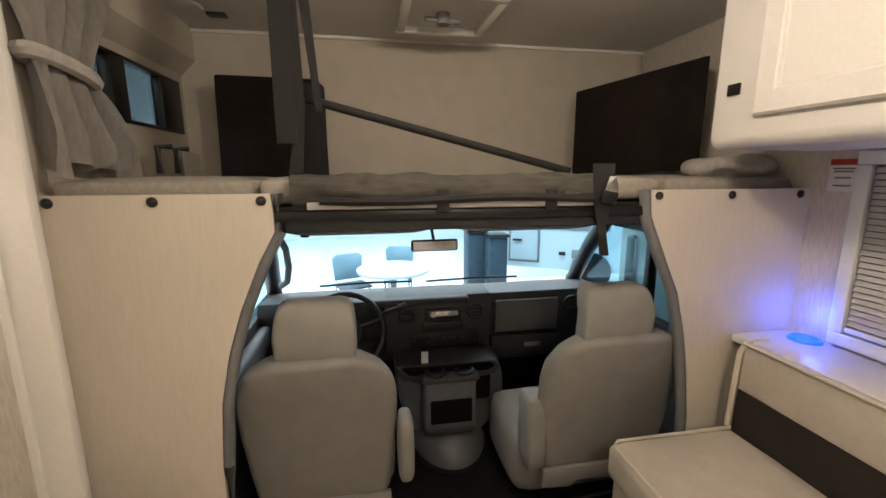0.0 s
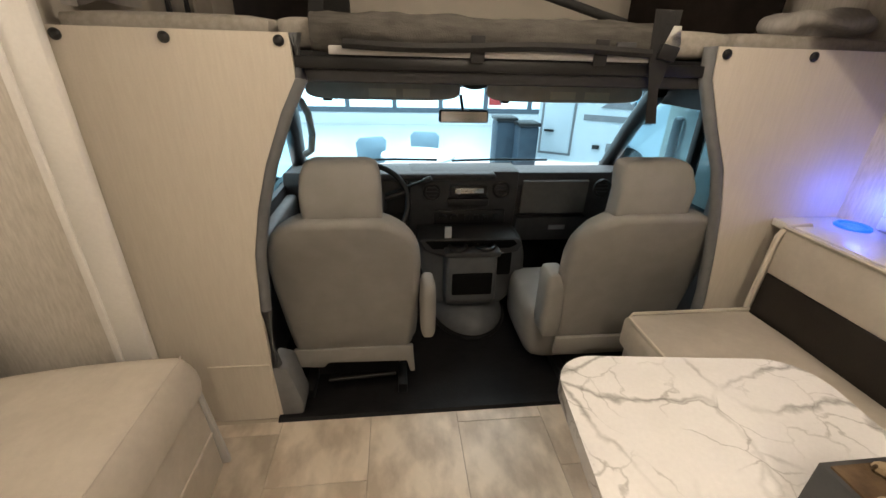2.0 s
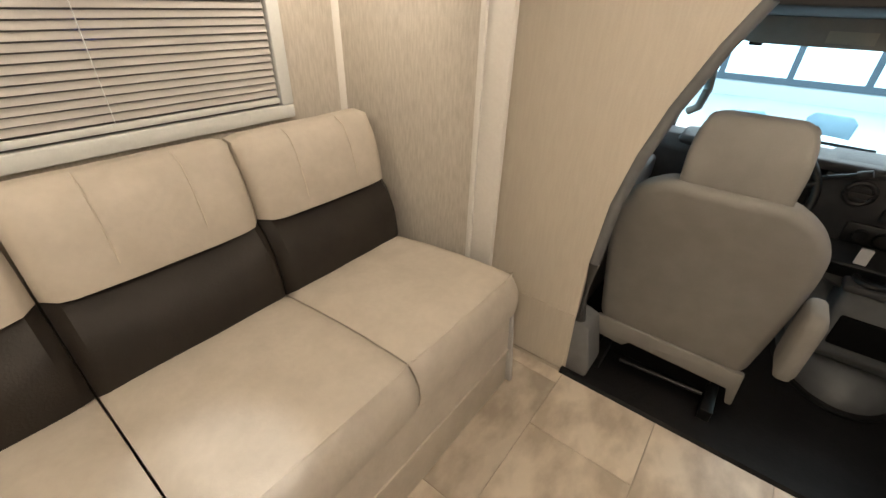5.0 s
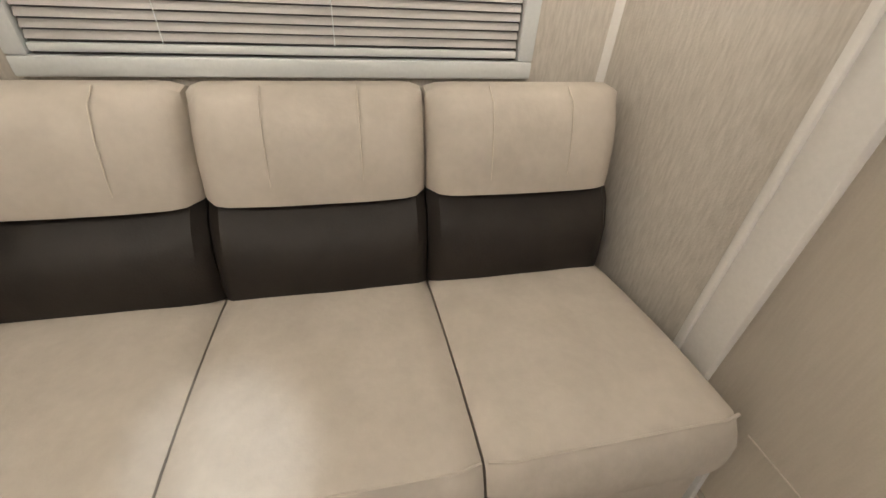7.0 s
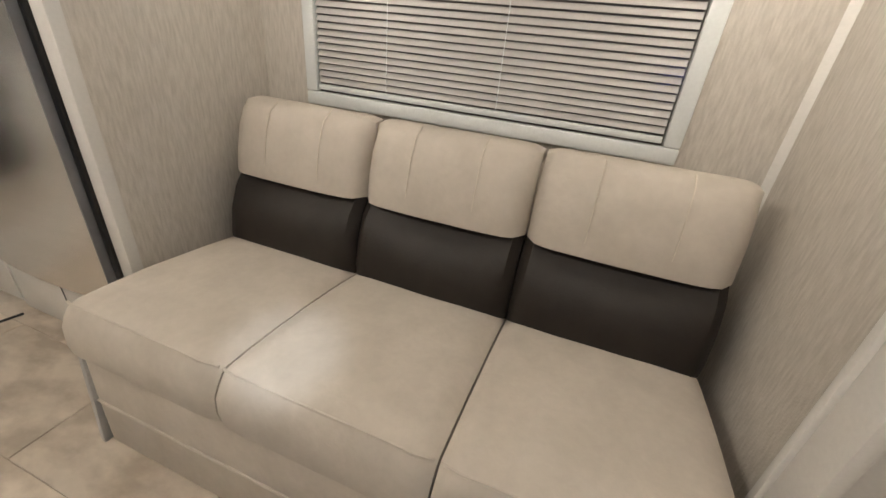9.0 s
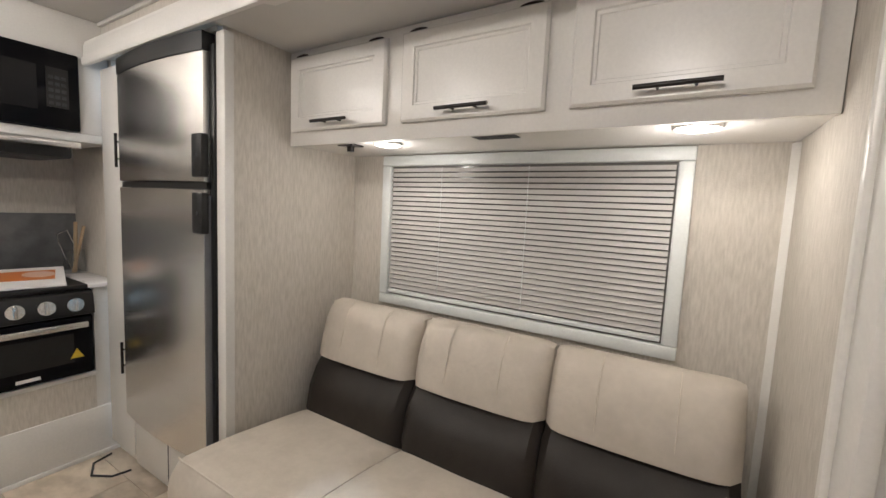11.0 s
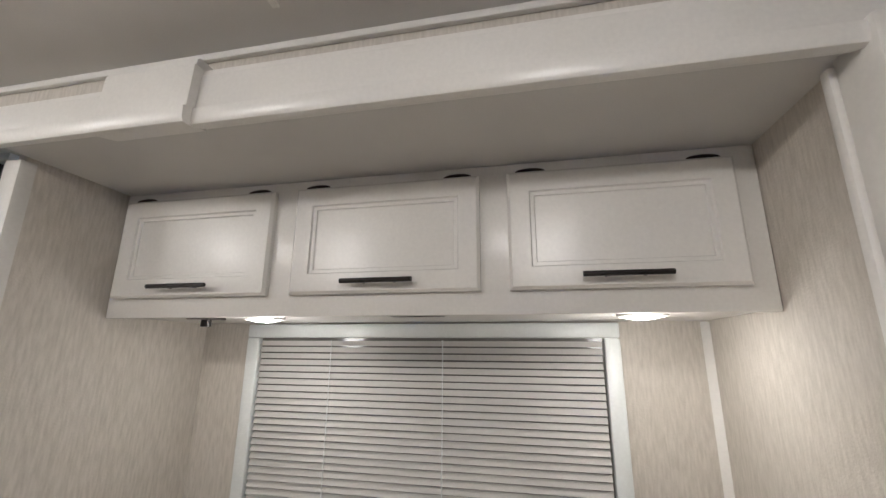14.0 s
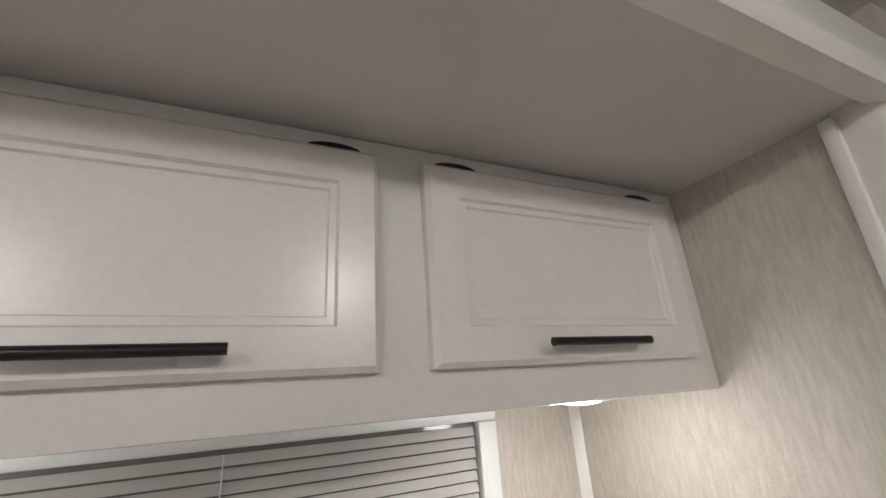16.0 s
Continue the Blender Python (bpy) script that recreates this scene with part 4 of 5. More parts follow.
# ---- sofa ----
def sofa():
    s = thing("sofa", (-1.0, 0.29, 0.0), "beige vinyl three-seat sofa with dark brown lower back band", "sofa")
    Y = (-0.465, 0.04, 0.543, 1.05)
    part("base", prism([(-1.4, 0.0), (-0.64, 0.0), (-0.648, 0.20), (-0.658, 0.35), (-1.4, 0.35)], "y", Y[0] + 0.012, Y[3] - 0.012, 0.012, 3), LEATHER, s)
    part("base_seam", tube([(-0.646, Y[0] + 0.02, 0.17), (-0.646, Y[3] - 0.02, 0.17)], 0.0045, 6), LEATHER, s)
    for i in range(3):
        y0, y1 = Y[i] + 0.0025, Y[i + 1] - 0.0025
        # seat: profile over x, swelling front roll
        prof = [(-1.20, 0.34), (-0.66, 0.34), (-0.633, 0.355), (-0.628, 0.39), (-0.632, 0.43), (-0.645, 0.468), (-0.662, 0.49), (-0.69, 0.497), (-0.75, 0.497), (-0.85, 0.493), (-0.95, 0.485), (-1.05, 0.474), (-1.15, 0.46), (-1.20, 0.45)]
        b = bmesh.new()
        n = 14
        rings = []
        for j in range(n + 1):
            u = -1 + 2 * j / n
            y = (y0 + y1) / 2 + (y1 - y0) / 2 * math.copysign(abs(u) ** 0.75, u)
            e = max(0.0, (abs(u) - 0.72) / 0.28) ** 2.2
            ring = []
            for (x, z) in prof:
                top = 1 if z > 0.44 else 0.4
                wr = 0.003 * noise.noise(Vector((x * 11, y * 9, i * 5))) * (1 - e)
                ring.append(b.verts.new((x - 0.014 * e * (1 if x > -0.68 else 0), y, z - 0.022 * e * top + 0.004 * (1 - u * u) * top + wr)))
            rings.append(ring)
        m = len(prof)
        for j in range(n):
            for k in range(m):
                b.faces.new((rings[j][k], rings[j][(k + 1) % m], rings[j + 1][(k + 1) % m], rings[j + 1][k]))
        b.faces.new(rings[0]); b.faces.new(rings[-1][::-1])
        bmesh.ops.recalc_face_normals(b, faces=b.faces[:])
        c = part("seat_cushion", b, LEATHER, s)
        part("welt", tube([(-0.664 - (0.012 if k in (0, 12) else 0), y0 + 0.004 + (y1 - y0 - 0.008) * k / 12, 0.4955 - (0.012 if k in (0, 12) else 0.003 if k in (1, 11) else 0)) for k in range(13)], 0.0038, 6), LEATHER, c)
        # back: dark lower band and beige upper roll
        for nm, prof, mt in (("lower_back", [(-1.30, 0.42), (-1.165, 0.43), (-1.16, 0.47), (-1.175, 0.56), (-1.205, 0.63), (-1.245, 0.672), (-1.32, 0.68)], DARKV),
                             ("upper_back", [(-1.34, 0.66), (-1.262, 0.668), (-1.232, 0.674), (-1.232, 0.69), (-1.243, 0.76), (-1.262, 0.83), (-1.288, 0.878), (-1.325, 0.902), (-1.365, 0.905), (-1.405, 0.89), (-1.43, 0.85), (-1.44, 0.7)], LEATHER)):
            b = bmesh.new()
            rings = []
            for j in range(n + 1):
                u = -1 + 2 * j / n
                y = (y0 + y1) / 2 + (y1 - y0) / 2 * math.copysign(abs(u) ** 0.75, u) * 1.006
                e = max(0.0, (abs(u) - 0.75) / 0.25) ** 2
                ring = []
                for x, z in prof:
                    front = 1 if x > -1.30 else 0.2
                    lift = 0.016 * (1 - u * u) if nm == "upper_back" and z < 0.7 else 0
                    pocket = max(0.0, 1 - u ** 4 * 1.6) * (1 if nm == "lower_back" and z > 0.6 else 0)
                    yy = y - u * abs(u) ** 6 * 0.004 * max(0.0, (z - 0.5) / 0.4)
                    wr = 0.003 * noise.noise(Vector((x * 9, y * 8, z * 9 + i)))
                    ring.append(b.verts.new((x - 0.040 * e * front + 0.006 * (1 - u * u) * front + wr + lift * 0.5 - 0.016 * pocket, yy, z - 0.012 * e * (1 if z > 0.8 else 0) - 0.014 * pocket)))
                rings.append(ring)
            m = len(prof)
            for j in range(n):
                for k in range(m):
                    b.faces.new((rings[j][k], rings[j][(k + 1) % m], rings[j + 1][(k + 1) % m], rings[j + 1][k]))
            b.faces.new(rings[0]); b.faces.new(rings[-1][::-1])
            bmesh.ops.recalc_face_normals(b, faces=b.faces[:])
            p = part(nm, b, mt, s, "dark brown lower back band" if nm == "lower_back" else "")
            if nm == "upper_back":
                for k in (0.3, 0.7):
                    yy = y0 + (y1 - y0) * k
                    part("seam", tube([(-1.2245, yy, 0.70), (-1.2345, yy, 0.76), (-1.2535, yy, 0.83), (-1.2785, yy, 0.882), (-1.320, yy, 0.9065)], 0.0016, 6), PIPING, p)
    part("back_shell", prism([(-1.45, 0.35), (-1.30, 0.35), (-1.34, 0.86), (-1.43, 0.86)], "y", Y[0] + 0.015, Y[3] - 0.015, 0.01), LEATHER, s)
    for y in (Y[0] - 0.004, Y[3] + 0.004):
        part("end_leg", prism([(-0.70, 0.36), (-0.66, 0.36), (-0.625, 0.02), (-0.625, 0.0), (-0.66, 0.0)], "y", y - 0.008, y + 0.008, 0.003), VISOR, s, "grey painted metal leg plate")


sofa()


# ---- refrigerator and pantry ----
def fridge():
    FX = -0.885
    p = thing("pantry_cabinet", (FX - 0.25, -1.1, 0.0), "tall white cabinet framing the refrigerator", "cabinet")
    part("side_stile", box(FX - 0.03, FX + 0.006, -0.590, SR + 0.001, 0.0, 1.90, 0.003), WHITE, p)
    door = part("pantry_door", box(FX - 0.02, FX + 0.004, -1.57, -1.315, 0.06, 1.90, 0.004), WHITE, p, "narrow white pantry door")
    part("bottom_panel", box(FX - 0.03, FX, -1.31, -0.592, 0.03, 0.28, 0.003), WHITE, p)
    part("bottom_gap", box(FX - 0.03, FX + 0.001, -1.0, -0.992, 0.03, 0.28), BLACK, p)
    part("top_rail", box(FX - 0.03, FX, -1.31, -0.592, 1.905, 1.925, 0.003), WHITE, p)
    part("toe_board", box(FX - 0.05, FX - 0.03, -1.57, -0.65, 0.0, 0.07), WHITE, p)
    for z in (0.48, 1.44):
        bar_handle(door, FX + 0.004, -1.345, 0.15, z, True)
    f = thing("refrigerator", (FX - 0.3, -0.98, 0.28), "two-door stainless steel refrigerator with black trim", "refrigerator")
    y0, y1 = -1.305, -0.622
    part("cabinet_body", box(FX - 0.5, FX - 0.01, -1.31, -0.592, 0.28, 1.90), BLACK, f)
    part("side_gasket", box(FX - 0.01, FX + 0.012, y1 + 0.001, y1 + 0.029, 0.29, 1.86, 0.004), BLACK, f)

    def bowed(z0, z1, lip, name):
        pts = [(FX - 0.008, y0), (FX + lip * 0.6, y0)]
        for k in range(13):
            u = k / 12
            pts.append((FX + lip * 0.6 + 0.03 * math.sin(math.pi * (0.08 + 0.84 * u)), y0 + (y1 - y0) * u))
        pts += [(FX + lip * 0.6, y1), (FX - 0.008, y1)]
        return prism(pts, "z", z0, z1)
    part("top_cap", bowed(1.835, 1.90, 0.05, ""), BLACK, f, "black control cap")
    up = part("upper_door", bowed(1.38, 1.832, 0.045, ""), STEEL, f)
    lo = part("lower_door", bowed(0.30, 1.35, 0.045, ""), STEEL, f)
    part("divider", bowed(1.353, 1.377, 0.03, ""), BLACK, f)
    for d, z0, z1 in ((up, 1.395, 1.55), (lo, 1.19, 1.34)):
        g = part("grip", box(FX + 0.02, FX + 0.048, y1 - 0.06, y1 + 0.008, z0, z1, 0.006), BLACK, d, "black recessed grip")
        part("lock_dot", rod((FX + 0.045, y1 - 0.025, (z0 + z1) / 2), (FX + 0.052, y1 - 0.025, (z0 + z1) / 2), 0.007), DASH, g)
    part("door_edge", box(FX + 0.0, FX + 0.036, y1 - 0.001, y1 + 0.004, 0.31, 1.33), GREYP, lo)
    solid("floor_cable", tube([(-0.86, -1.52, 0.012), (-0.78, -1.5, 0.008), (-0.74, -1.40, 0.008), (-0.79, -1.32, 0.008), (-0.86, -1.30, 0.010)], 0.005, 6), BLACK, "thin black cable lying on the floor", "cable")


fridge()


# ---- kitchen ----
def kitchen():
    KY = -1.58
    k = thing("kitchen_base", (-0.1, -1.85, 0.0), "white and beige kitchen base cabinet around the oven", "cabinet")
    part("skirt", box(-0.92, 0.7, KY - 0.45, KY, 0.0, 0.25, 0.003), WHITE, k)
    part("floor_bead", box(-0.92, 0.7, KY, KY + 0.012, 0.0, 0.02, 0.003), TRIM, k)
    part("lower_panel", box(-0.83, 0.7, KY - 0.4, KY - 0.006, 0.25, 0.42), PAPER, k)
    part("oven_ledge", box(-0.83, -0.2, KY - 0.4, KY + 0.004, 0.42, 0.445, 0.004), WHITE, k)
    part("side_board", box(-0.925, -0.83, KY - 0.45, KY - 0.01, 0.25, 0.86, 0.003), WHITE, k)
    part("end_board", box(-0.245, 0.7, KY - 0.45, KY - 0.002, 0.25, 0.86, 0.003), WHITE, k)
    solid("worktop_end", box(-0.928, -0.805, -2.1, KY + 0.015, 0.862, 0.885, 0.006), MARBLE, "white marble-look worktop beside the stove", "worktop")
    solid("worktop", box(-0.24, 0.7, -2.1, KY + 0.02, 0.862, 0.885, 0.006), MARBLE, "white marble-look kitchen worktop", "worktop")
    o = thing("oven", (-0.53, -1.8, 0.445), "black built-in gas oven with three knobs", "oven")
    part("body", box(-0.82, -0.25, -2.08, KY, 0.447, 0.86, 0.004), BLACK, o)
    part("hob", box(-0.815, -0.25, -2.08, KY + 0.01, 0.86, 0.882, 0.006), BLACK, o)
    part("control_panel", prism([(KY, 0.74), (KY + 0.045, 0.745), (KY + 0.03, 0.85), (KY, 0.86)], "x", -0.82, -0.25, 0.005), BLACK, o)
    d = part("oven_door", box(-0.815, -0.255, KY, KY + 0.03, 0.455, 0.735, 0.006), BGLASS, o)
    part("door_window", box(-0.74, -0.33, KY + 0.029, KY + 0.032, 0.52, 0.66), mat("oven_window", (0.02, 0.02, 0.02), rough=0.1, bump=0), d)
    part("handle", box(-0.79, -0.28, KY + 0.045, KY + 0.062, 0.685, 0.715, 0.007), STEEL, d, "brushed steel oven handle")
    part("warning_triangle", prism([(-0.775, 0.54), (-0.725, 0.54), (-0.75, 0.585)], "y", KY + 0.031, KY + 0.034), YELLOW, d, "yellow warning triangle")
    part("name_bar", box(-0.62, -0.54, KY + 0.031, KY + 0.033, 0.475, 0.49), PAPERW, d)
    for x in (-0.745, -0.645, -0.545):
        kb = part("knob", rod((x, KY + 0.035, 0.797), (x, KY + 0.058, 0.80), 0.031, 24), STEEL, o, "silver stove knob")
        part("grip", box(x - 0.006, x + 0.006, KY + 0.055, KY + 0.072, 0.774, 0.826, 0.003), STEEL, kb)
    solid("backsplash", box(-0.925, 0.7, -2.1, -2.085, 0.885, 1.2, 0.003), SLATE, "grey slate-look backsplash", "backsplash", kind="structure")
    mcab = thing("microwave_cabinet", (-0.4, -1.85, 1.56), "white overhead cabinet around the microwave", "cabinet")
    part("bottom_board", box(-0.925, -0.1, -2.1, -1.60, 1.555, 1.595, 0.004), WHITE, mcab)
    part("side_board", box(-0.925, -0.81, -2.1, -1.60, 1.595, 1.94, 0.004), WHITE, mcab)
    part("top_board", box(-0.925, 0.7, -2.1, -1.60, 1.94, CEIL - 0.002, 0.004), WHITE, mcab)
    part("end_board", box(-0.16, 0.7, -2.1, -1.60, 1.595, 1.94, 0.004), WHITE, mcab)
    mw = thing("microwave", (-0.5, -1.8, 1.6), "black built-in microwave oven with glass door", "microwave")
    part("body", box(-0.80, -0.17, -2.05, -1.60, 1.60, 1.935), BLACK, mw)
    part("front_frame", box(-0.805, -0.165, -1.60, -1.575, 1.598, 1.937, 0.006), BGLASS, mw)
    part("door_window", box(-0.66, -0.2, -1.576, -1.572, 1.67, 1.86), mat("microwave_window", (0.010, 0.010, 0.011), rough=0.15, bump=0, gloss=0.25), mw)
    kp = part("keypad", box(-0.765, -0.69, -1.576, -1.572, 1.69, 1.86), BLACK, mw)
    for i in range(5):
        for j in range(3):
            part("key", box(-0.757 + j * 0.022, -0.741 + j * 0.022, -1.572, -1.5705, 1.70 + i * 0.028, 1.714 + i * 0.028), DASH, kp)
    h = thing("range_hood", (-0.5, -1.85, 1.47), "slim black and steel range hood", "range hood")
    part("front_lip", box(-0.80, -0.17, -1.64, -1.56, 1.52, 1.548, 0.006), STEEL, h)
    part("body", box(-0.79, -0.18, -2.08, -1.64, 1.475, 1.555, 0.01), BLACK, h)
    br = thing("brochure", (-0.6, -1.75, 0.882), "open white and orange printed brochure on the stove", "brochure")
    b = prism([(-0.80, -1.86), (-0.73, -1.575), (-0.43, -1.60), (-0.48, -1.88)], "z", 0.884, 0.892)

    def tip(q):
        for v in q.verts:
            v.co.z += max(0.0, -1.575 - v.co.y) * 0.16
        return q
    part("sheet", tip(b), PAPERW, br)
    part("orange_field", tip(prism([(-0.755, -1.81), (-0.715, -1.67), (-0.53, -1.69), (-0.55, -1.82)], "z", 0.892, 0.8935)), ORANGE, br)
    part("picture", tip(prism([(-0.68 + 0.06 * math.cos(a * math.tau / 12), -1.75 + 0.045 * math.sin(a * math.tau / 12)) for a in range(12)], "z", 0.8935, 0.895)), mat("pale_print", (0.75, 0.5, 0.38), rough=0.5, bump=0), br)
    j = thing("utensil_jar", (-0.865, -1.93, 0.885), "clear glass jar holding wooden spoons", "jar")
    jar = tube([(-0.865, -1.93, 0.89), (-0.865, -1.93, 0.95), (-0.865, -1.93, 1.01)], 0.045, 18)
    part("glass", jar, CLEAR, j)
    part("spoon", rod((-0.86, -1.93, 0.89), (-0.905, -1.91, 1.14), 0.008, 8), SPOON, j)
    part("spoon", rod((-0.87, -1.94, 0.89), (-0.885, -1.96, 1.16), 0.009, 8), SPOON, j)
    part("whisk", tube([(-0.85, -1.92, 0.9), (-0.80, -1.92, 1.06), (-0.79, -1.90, 1.10), (-0.83, -1.90, 1.12), (-0.86, -1.92, 1.05), (-0.86, -1.92, 0.95)], 0.003, 6), CHROME, j)
    s = thing("skylight", (-0.37, -1.1, CEIL), "white-framed roof skylight with bright dome", "skylight")
    for b in (box(-0.60, -0.10, -1.32, -1.27, CEIL - 0.025, CEIL, 0.008), box(-0.60, -0.10, -0.99, -0.94, CEIL - 0.025, CEIL, 0.008), box(-0.60, -0.55, -1.27, -0.99, CEIL - 0.025, CEIL, 0.008), box(-0.15, -0.10, -1.27, -0.99, CEIL - 0.025, CEIL, 0.008)):
        part("frame_side", b, WHITE, s)
    part("dome", box(-0.55, -0.15, -1.27, -0.99, CEIL - 0.012, CEIL - 0.004), SKYL, s)
    part("bar", box(-0.36, -0.34, -1.27, -0.99, CEIL - 0.02, CEIL - 0.012), GREYP, s)


kitchen()


# ---- dinette side ----
def dinette():
    s = thing("dinette_bench", (1.1, 0.6, 0.0), "beige vinyl bench with dark back band and cream piping", "bench")
    part("base", box(0.82, 1.40, -0.5, 1.14, 0.0, 0.36, 0.01), LEATHER, s)
    part("seat_cushion", cushion(0.79, 1.30, -0.5, 1.15, 0.36, 0.50, 0.012, 0.03, 8), LEATHER, s)
    part("seat_piping", tube([(1.29, 1.145, 0.497), (0.83, 1.145, 0.497), (0.80, 1.12, 0.497), (0.80, -0.45, 0.497)], 0.006, 6), PIPING, s)
    for nm, z0, z1, mt, lab in (("back_band", 0.47, 0.65, DARKV, "dark brown band on the backrest"), ("upper_back", 0.65, 0.825, LEATHER, "")):
        part(nm, prism([(1.295 + (z0 - 0.47) * 0.04, z0), (1.295 + (z1 - 0.47) * 0.04, z1), (1.40, z1), (1.40, z0)], "y", -0.5, 1.15, 0.006, 3), mt, s, lab)
    part("back_piping", tube([(1.285, 1.155, 0.50), (1.292, 1.155, 0.66), (1.298, 1.155, 0.79), (1.315, 1.152, 0.822), (1.40, 1.15, 0.83)], 0.010, 8), PIPING, s)
    part("top_piping", tube([(1.305, 1.15, 0.826), (1.305, -0.5, 0.826)], 0.007, 6), PIPING, s)
    solid("ledge", box(1.335, RX, -0.5, FY - 0.005, 0.80, 0.829, 0.006), WHITE, "white ledge behind the bench back", "ledge")
    c = thing("cup_holder", (1.54, 1.13, 0.829), "cup holder ringed with glowing blue light", "cup holder")
    part("ring", tube([(1.54 + 0.045 * math.cos(a * math.tau / 28), 1.13 + 0.045 * math.sin(a * math.tau / 28), 0.832) for a in range(28)], 0.007, 8, True), BLUEG, c, "glowing blue ring")
    part("well", rod((1.54, 1.13, 0.8285), (1.54, 1.13, 0.832), 0.044, 24), BLUEG, c)
    t = thing("dinette_table", (0.55, 0.2, 0.0), "white marble-look table with rounded corners", "table")
    turn = Matrix.Translation((0.35, 0.62, 0)) @ Euler((0, 0, radians(-6))).to_matrix().to_4x4()
    x0, x1, y0, y1, r = -0.045, 0.50, -1.05, 0.03, 0.09
    pts = []
    for cx, cy, a0 in ((x1 - r, y1 - r, 0), (x0 + r, y1 - r, 90), (x0 + r, y0 + r, 180), (x1 - r, y0 + r, 270)):
        pts += [(cx + r * math.cos(radians(a0 + k * 9)), cy + r * math.sin(radians(a0 + k * 9))) for k in range(11)]
    top = prism(pts, "z", 0.715, 0.75)
    top.transform(turn)
    part("tabletop", top, MARBLE, t)
    part("pedestal", rod((0.52, 0.15, 0.02), (0.52, 0.15, 0.715), 0.04, 20), STEEL, t)
    part("foot_plate", rod((0.52, 0.15, 0.0), (0.52, 0.15, 0.02), 0.16, 24), STEEL, t)
    p = thing("potted_plant", (0.635, 0.23, 0.75), "small green plant in a dark grey square planter", "plant")
    pl = prism([(0.555, 0.15), (0.555, 0.31), (0.715, 0.31), (0.715, 0.15)], "z", 0.75, 0.835)
    part("planter", pl, PLANTER, p)
    part("soil", box(0.563, 0.707, 0.158, 0.302, 0.83, 0.838), BARK, p)
    rnd = random.Random(4)
    for k in range(26):
        x, y = rnd.uniform(0.57, 0.70), rnd.uniform(0.165, 0.295)
        b = ball((x, y, 0.843), rnd.uniform(0.009, 0.016), 1, rnd.uniform(0.5, 1), 0.6, seg=8)
        part("bark_chip", b, BARK if k % 3 else SPOON, p)
    for k in range(9):
        a, ln = k * 0.75 + 0.2, rnd.uniform(0.10, 0.17)
        b = bmesh.new()
        rows = []
        for i in range(8):
            u = i / 7
            w = 0.03 * math.sin(math.pi * (0.08 + 0.9 * u)) + 0.002
            cx, cy, cz = 0.645 + math.cos(a) * ln * u * 0.7, 0.225 + math.sin(a) * ln * u * 0.7, 0.835 + ln * (u - 0.45 * u * u)
            rows.append([b.verts.new((cx - math.sin(a) * w * q, cy + math.cos(a) * w * q, cz - 0.010 * abs(q) * 0.5)) for q in (-1, 0, 1)])
        for A, B in zip(rows, rows[1:]):
            for q in (0, 1):
                b.faces.new((A[q], A[q + 1], B[q + 1], B[q]))
        bmesh.ops.solidify(b, geom=b.faces[:], thickness=0.0012)
        part("leaf", b, LEAF, p)
    cab2 = thing("dinette_cabinet", (1.35, 0.3, 1.5), "white overhead cabinet with framed door and dark latch", "cabinet")
    b = prism([(1.10, 1.53), (1.115, 1.508), (1.14, 1.503), (1.595, 1.503), (1.595, CEIL - 0.003), (1.10, CEIL - 0.003)], "y", -0.6, 1.19, 0.012, 3)
    part("body", b, WHITE, cab2)
    dd = panel_door(cab2, 1.10, -1, 0.40, 1.03, 1.59, 2.02, 0.06)
    dd2 = panel_door(cab2, 1.10, -1, -0.30, 0.34, 1.59, 2.02, 0.06)
    lt = part("latch", box(1.092, 1.10, 1.09, 1.135, 1.66, 1.695, 0.004), BRONZE, cab2, "dark push latch plate")
    part("button", box(1.087, 1.093, 1.10, 1.125, 1.672, 1.684, 0.002), BLACK, lt)
    sg = thing("weight_label", (1.598, 1.14, 1.38), "white warning label with red heading on the wall", "label")
    part("sheet", box(1.5965, 1.599, 1.095, 1.185, 1.365, 1.475), PAPERW, sg)
    part("heading", box(1.5955, 1.5967, 1.095, 1.185, 1.455, 1.475), RED, sg)
    for i, (w, z) in enumerate(((0.07, 1.443), (0.06, 1.433), (0.05, 1.412), (0.055, 1.385))):
        part("text_bar", box(1.5957, 1.5967, 1.14 - w / 2, 1.14 + w / 2, z - 0.003, z + 0.003), GREYP, sg)


dinette()


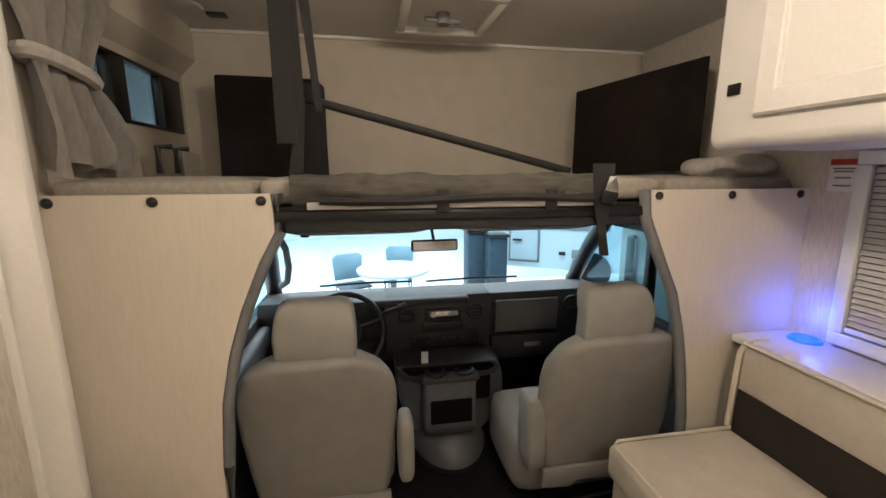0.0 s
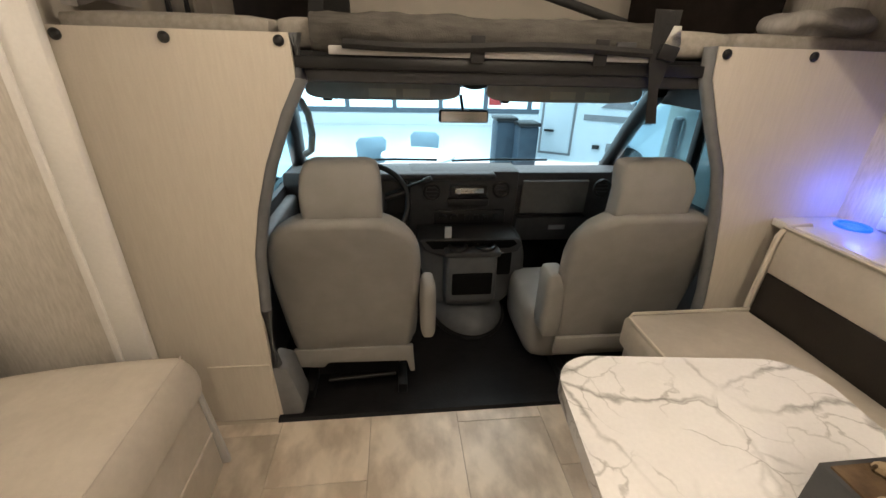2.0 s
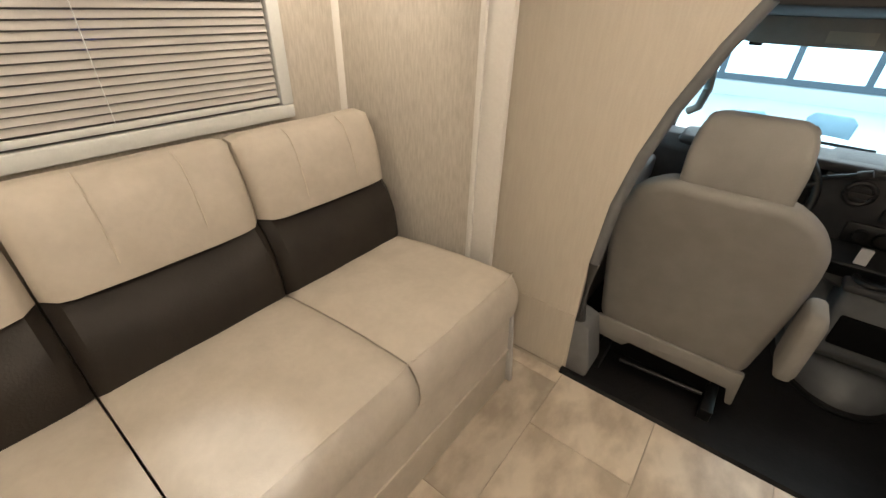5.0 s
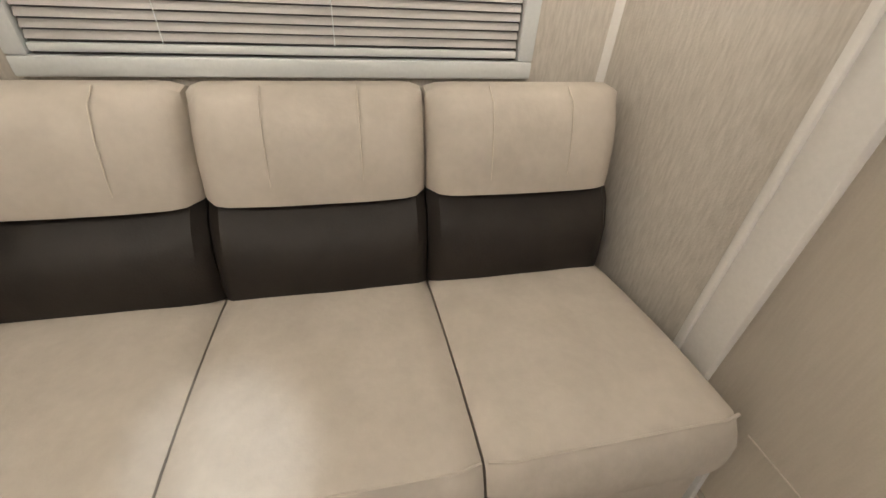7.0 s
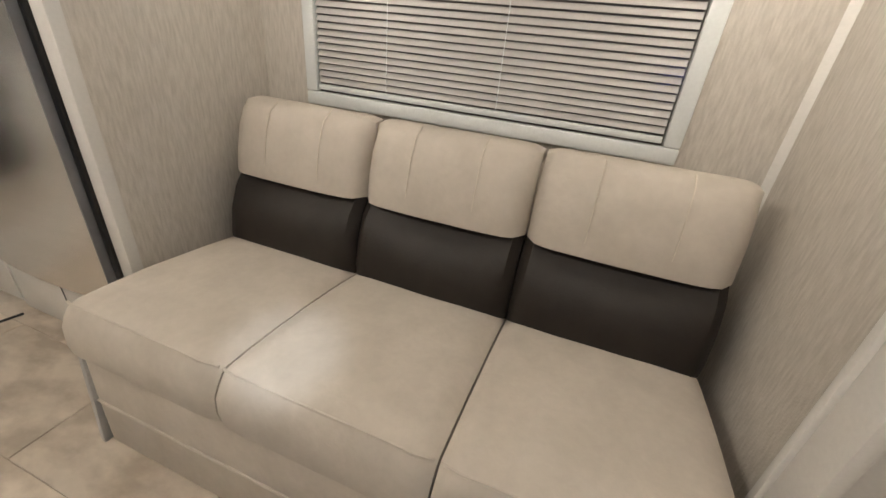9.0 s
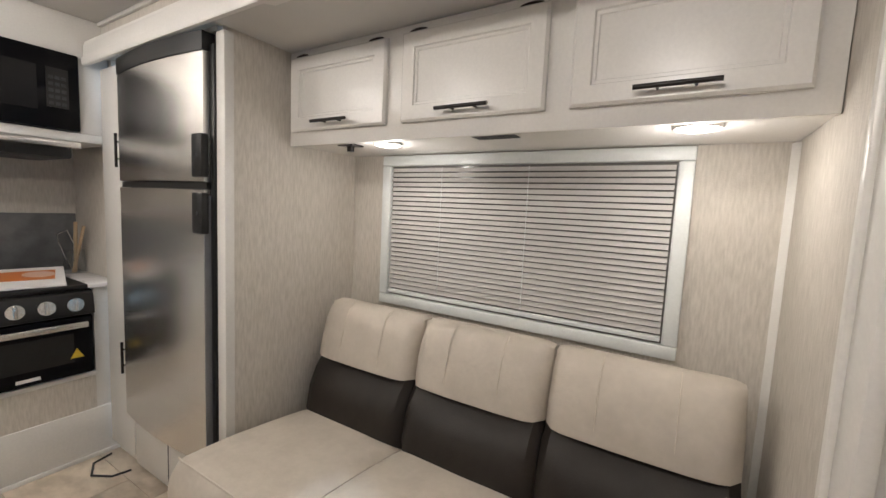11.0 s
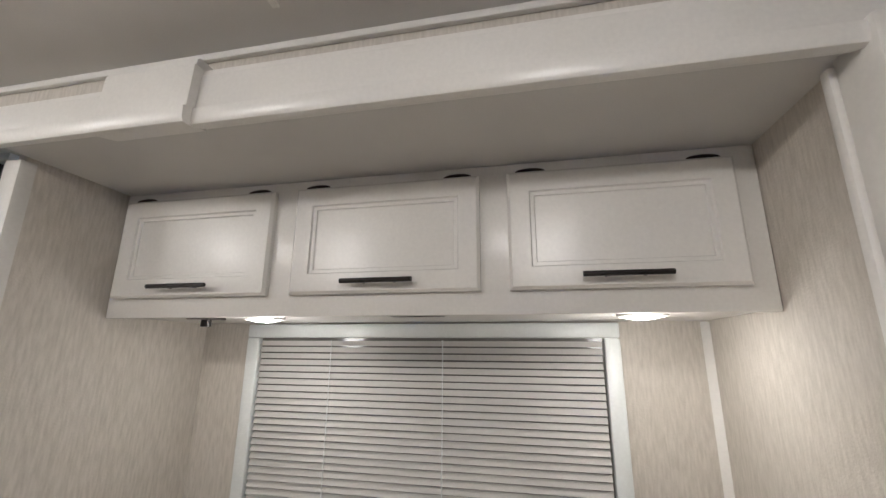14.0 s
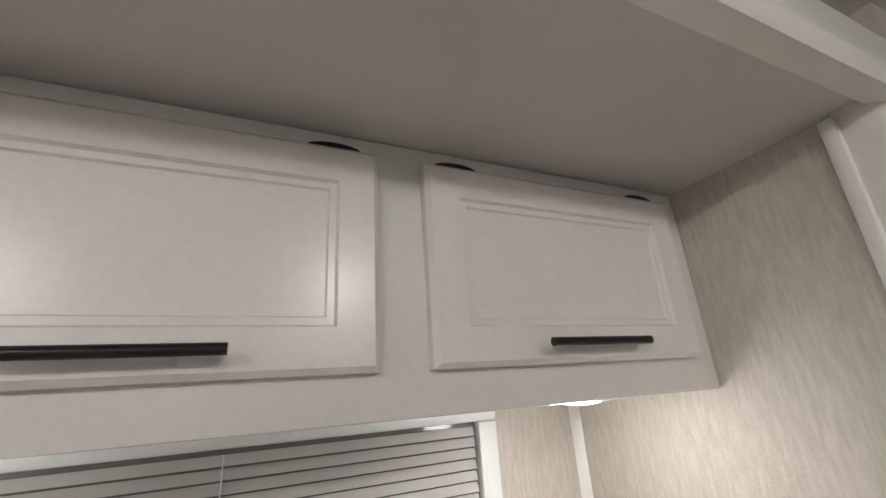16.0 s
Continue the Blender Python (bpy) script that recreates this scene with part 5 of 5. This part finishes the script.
# ---- hall outside the windscreen ----
def hall():
    g = -0.75
    solid("ground", box(-30, 30, 2.75, 40, g - 0.1, g), HALLF, "pale polished hall floor", "floor", kind="structure")
    w = thing("wall_hall", (0, 14, g), "white hall wall with a long window band", "wall", kind="structure")
    part("lower_wall", box(-20, 20, 14, 14.2, g, -0.3), HALLW, w)
    part("upper_wall", box(-20, 20, 14, 14.2, 2.5, 6), HALLW, w)
    for i in range(16):
        x = -12 + i * 1.5
        part("pane", box(x, x + 1.4, 14.08, 14.1, -0.3, 2.5), HALLG, w)
        part("mullion", box(x + 1.38, x + 1.52, 13.98, 14.12, -0.3, 2.5), MULL, w)
    part("rail", box(-20, 20, 13.97, 14.1, -0.37, -0.22), MULL, w)
    solid("wall_sign", box(3.03, 3.45, 13.86, 13.93, -0.1, 0.33, 0.01), mat("red_paint", (0.6, 0.06, 0.05), rough=0.5, bump=0), "plain red sign on the hall wall", "sign")
    solid("wall_hall_left", box(-9, -8.8, -6, 14, g, 6), HALLW, "white hall side wall", "wall", kind="structure")
    v = thing("parked_camper", (5.5, 6.5, g), "white camper parked outside with side door", "camper")
    part("side", prism([(2.6, 7.6), (2.9, 7.9), (9.0, 4.4), (8.7, 4.1)], "z", g + 0.35, 3.2), TRUCKW, v)
    m = Matrix.Translation((2.6, 7.6, 0)) @ Euler((0, 0, math.atan2(-3.5, 6.1))).to_matrix().to_4x4()

    def onto(b):
        b.transform(m)
        return b
    part("door", onto(box(0.10, 0.62, -0.03, 0.0, g + 0.5, 1.35, 0.02)), TRUCKW, v)
    part("door_seal", onto(box(0.06, 0.66, -0.012, 0.002, g + 0.46, 1.39)), GREYP, v)
    part("door_handle", onto(box(0.14, 0.32, -0.07, -0.03, 0.12, 0.16, 0.01)), BLACK, v)
    part("logo_peak", onto(prism([(1.05, 0.58), (1.75, 0.58), (1.6, 0.72), (1.52, 0.66), (1.38, 0.95), (1.2, 0.7)], "y", -0.01, 0.0)), GREYP, v)
    part("logo_bar", onto(box(0.8, 1.9, -0.01, 0.0, 0.36, 0.46)), GREYP, v)
    part("vent_plate", onto(box(1.25, 1.65, -0.03, 0.0, -0.16, 0.0, 0.01)), GREYP, v)
    part("marker", onto(box(1.02, 1.14, -0.03, 0.0, -0.12, -0.05, 0.01)), BLACK, v)
    for k in (1.6, 4.8):
        part("wheel", onto(rod((k, -0.05, g + 0.36), (k, 0.3, g + 0.36), 0.36, 24)), RUBBER, v)
    for x, y, h in ((2.17, 6.9, 1.06), (1.86, 7.2, 1.10)):
        b = thing("waste_bin", (x, y, g), "dark blue upright bin on the hall floor", "bin", "hall bins")
        part("body", box(x - 0.17, x + 0.17, y - 0.2, y + 0.2, g, g + h, 0.04), BIN, b)
        part("lid", box(x - 0.19, x + 0.19, y - 0.22, y + 0.22, g + h, g + h + 0.06, 0.02), BLACK, b)
    t = thing("hall_table", (0.3, 6.1, g), "round white table standing in the hall", "table")
    part("top", rod((0.3, 6.1, g + 0.70), (0.3, 6.1, g + 0.74), 0.55, 32), HALLW, t)
    part("post", rod((0.3, 6.1, g), (0.3, 6.1, g + 0.70), 0.05), MULL, t)
    for x, y, a in ((-0.32, 6.3, 0.4), (0.42, 6.8, -0.2)):
        c = thing("hall_chair", (x, y, g), "pale blue plastic shell chair in the hall", "chair", "hall chairs")
        m2 = Matrix.Translation((x, y, g)) @ Euler((0, 0, a)).to_matrix().to_4x4()
        for nm, b in (("seat", box(-0.24, 0.24, -0.22, 0.22, 0.43, 0.46, 0.012)), ("backrest", prism([(-0.22, 0.5), (-0.25, 0.85), (-0.18, 0.92), (0.18, 0.92), (0.25, 0.85), (0.22, 0.5)], "y", 0.2, 0.225, 0.008))):
            b.transform(m2)
            part(nm, b, BIN if nm == "seat" else mat("chair_shell", (0.32, 0.46, 0.55), rough=0.5, bump=0), c)
        for lx in (-0.2, 0.2):
            for ly in (-0.18, 0.2):
                b = rod((lx, ly, 0), (lx, ly, 0.44), 0.014, 8)
                b.transform(m2)
                part("leg", b, MULL, c)


hall()


# ---- floor tiles ----
def tiles():
    w, d = 0.345, 0.6
    me = None
    for i in range(-6, 6):
        for j in range(-4, 3):
            x = i * w - 0.138
            y = j * d + 0.175 - (i % 3) * 0.22
            xa, xb, ya, yb = max(x, -1.5), min(x + w, 1.6), max(y, -2.1), min(y + d, FY - 0.022)
            if xb - xa < 0.02 or yb - ya < 0.02:
                continue
            whole = xb - xa > w - 0.001 and yb - ya > d - 0.001
            if whole and me:
                o = new("tile", me)
                o.location = ((xa + xb) / 2, (ya + yb) / 2, 0)
            else:
                hx, hy = (xb - xa) / 2 - 0.0012, (yb - ya) / 2 - 0.0012
                b = box(-hx, hx, -hy, hy, -0.004, 0.0, 0.0012, 1)
                o = part("tile", b, TILE, None, smooth=False)
                o.location = ((xa + xb) / 2, (ya + yb) / 2, 0)
                if whole:
                    me = o.data
            o.parent = floor_ob


tiles()
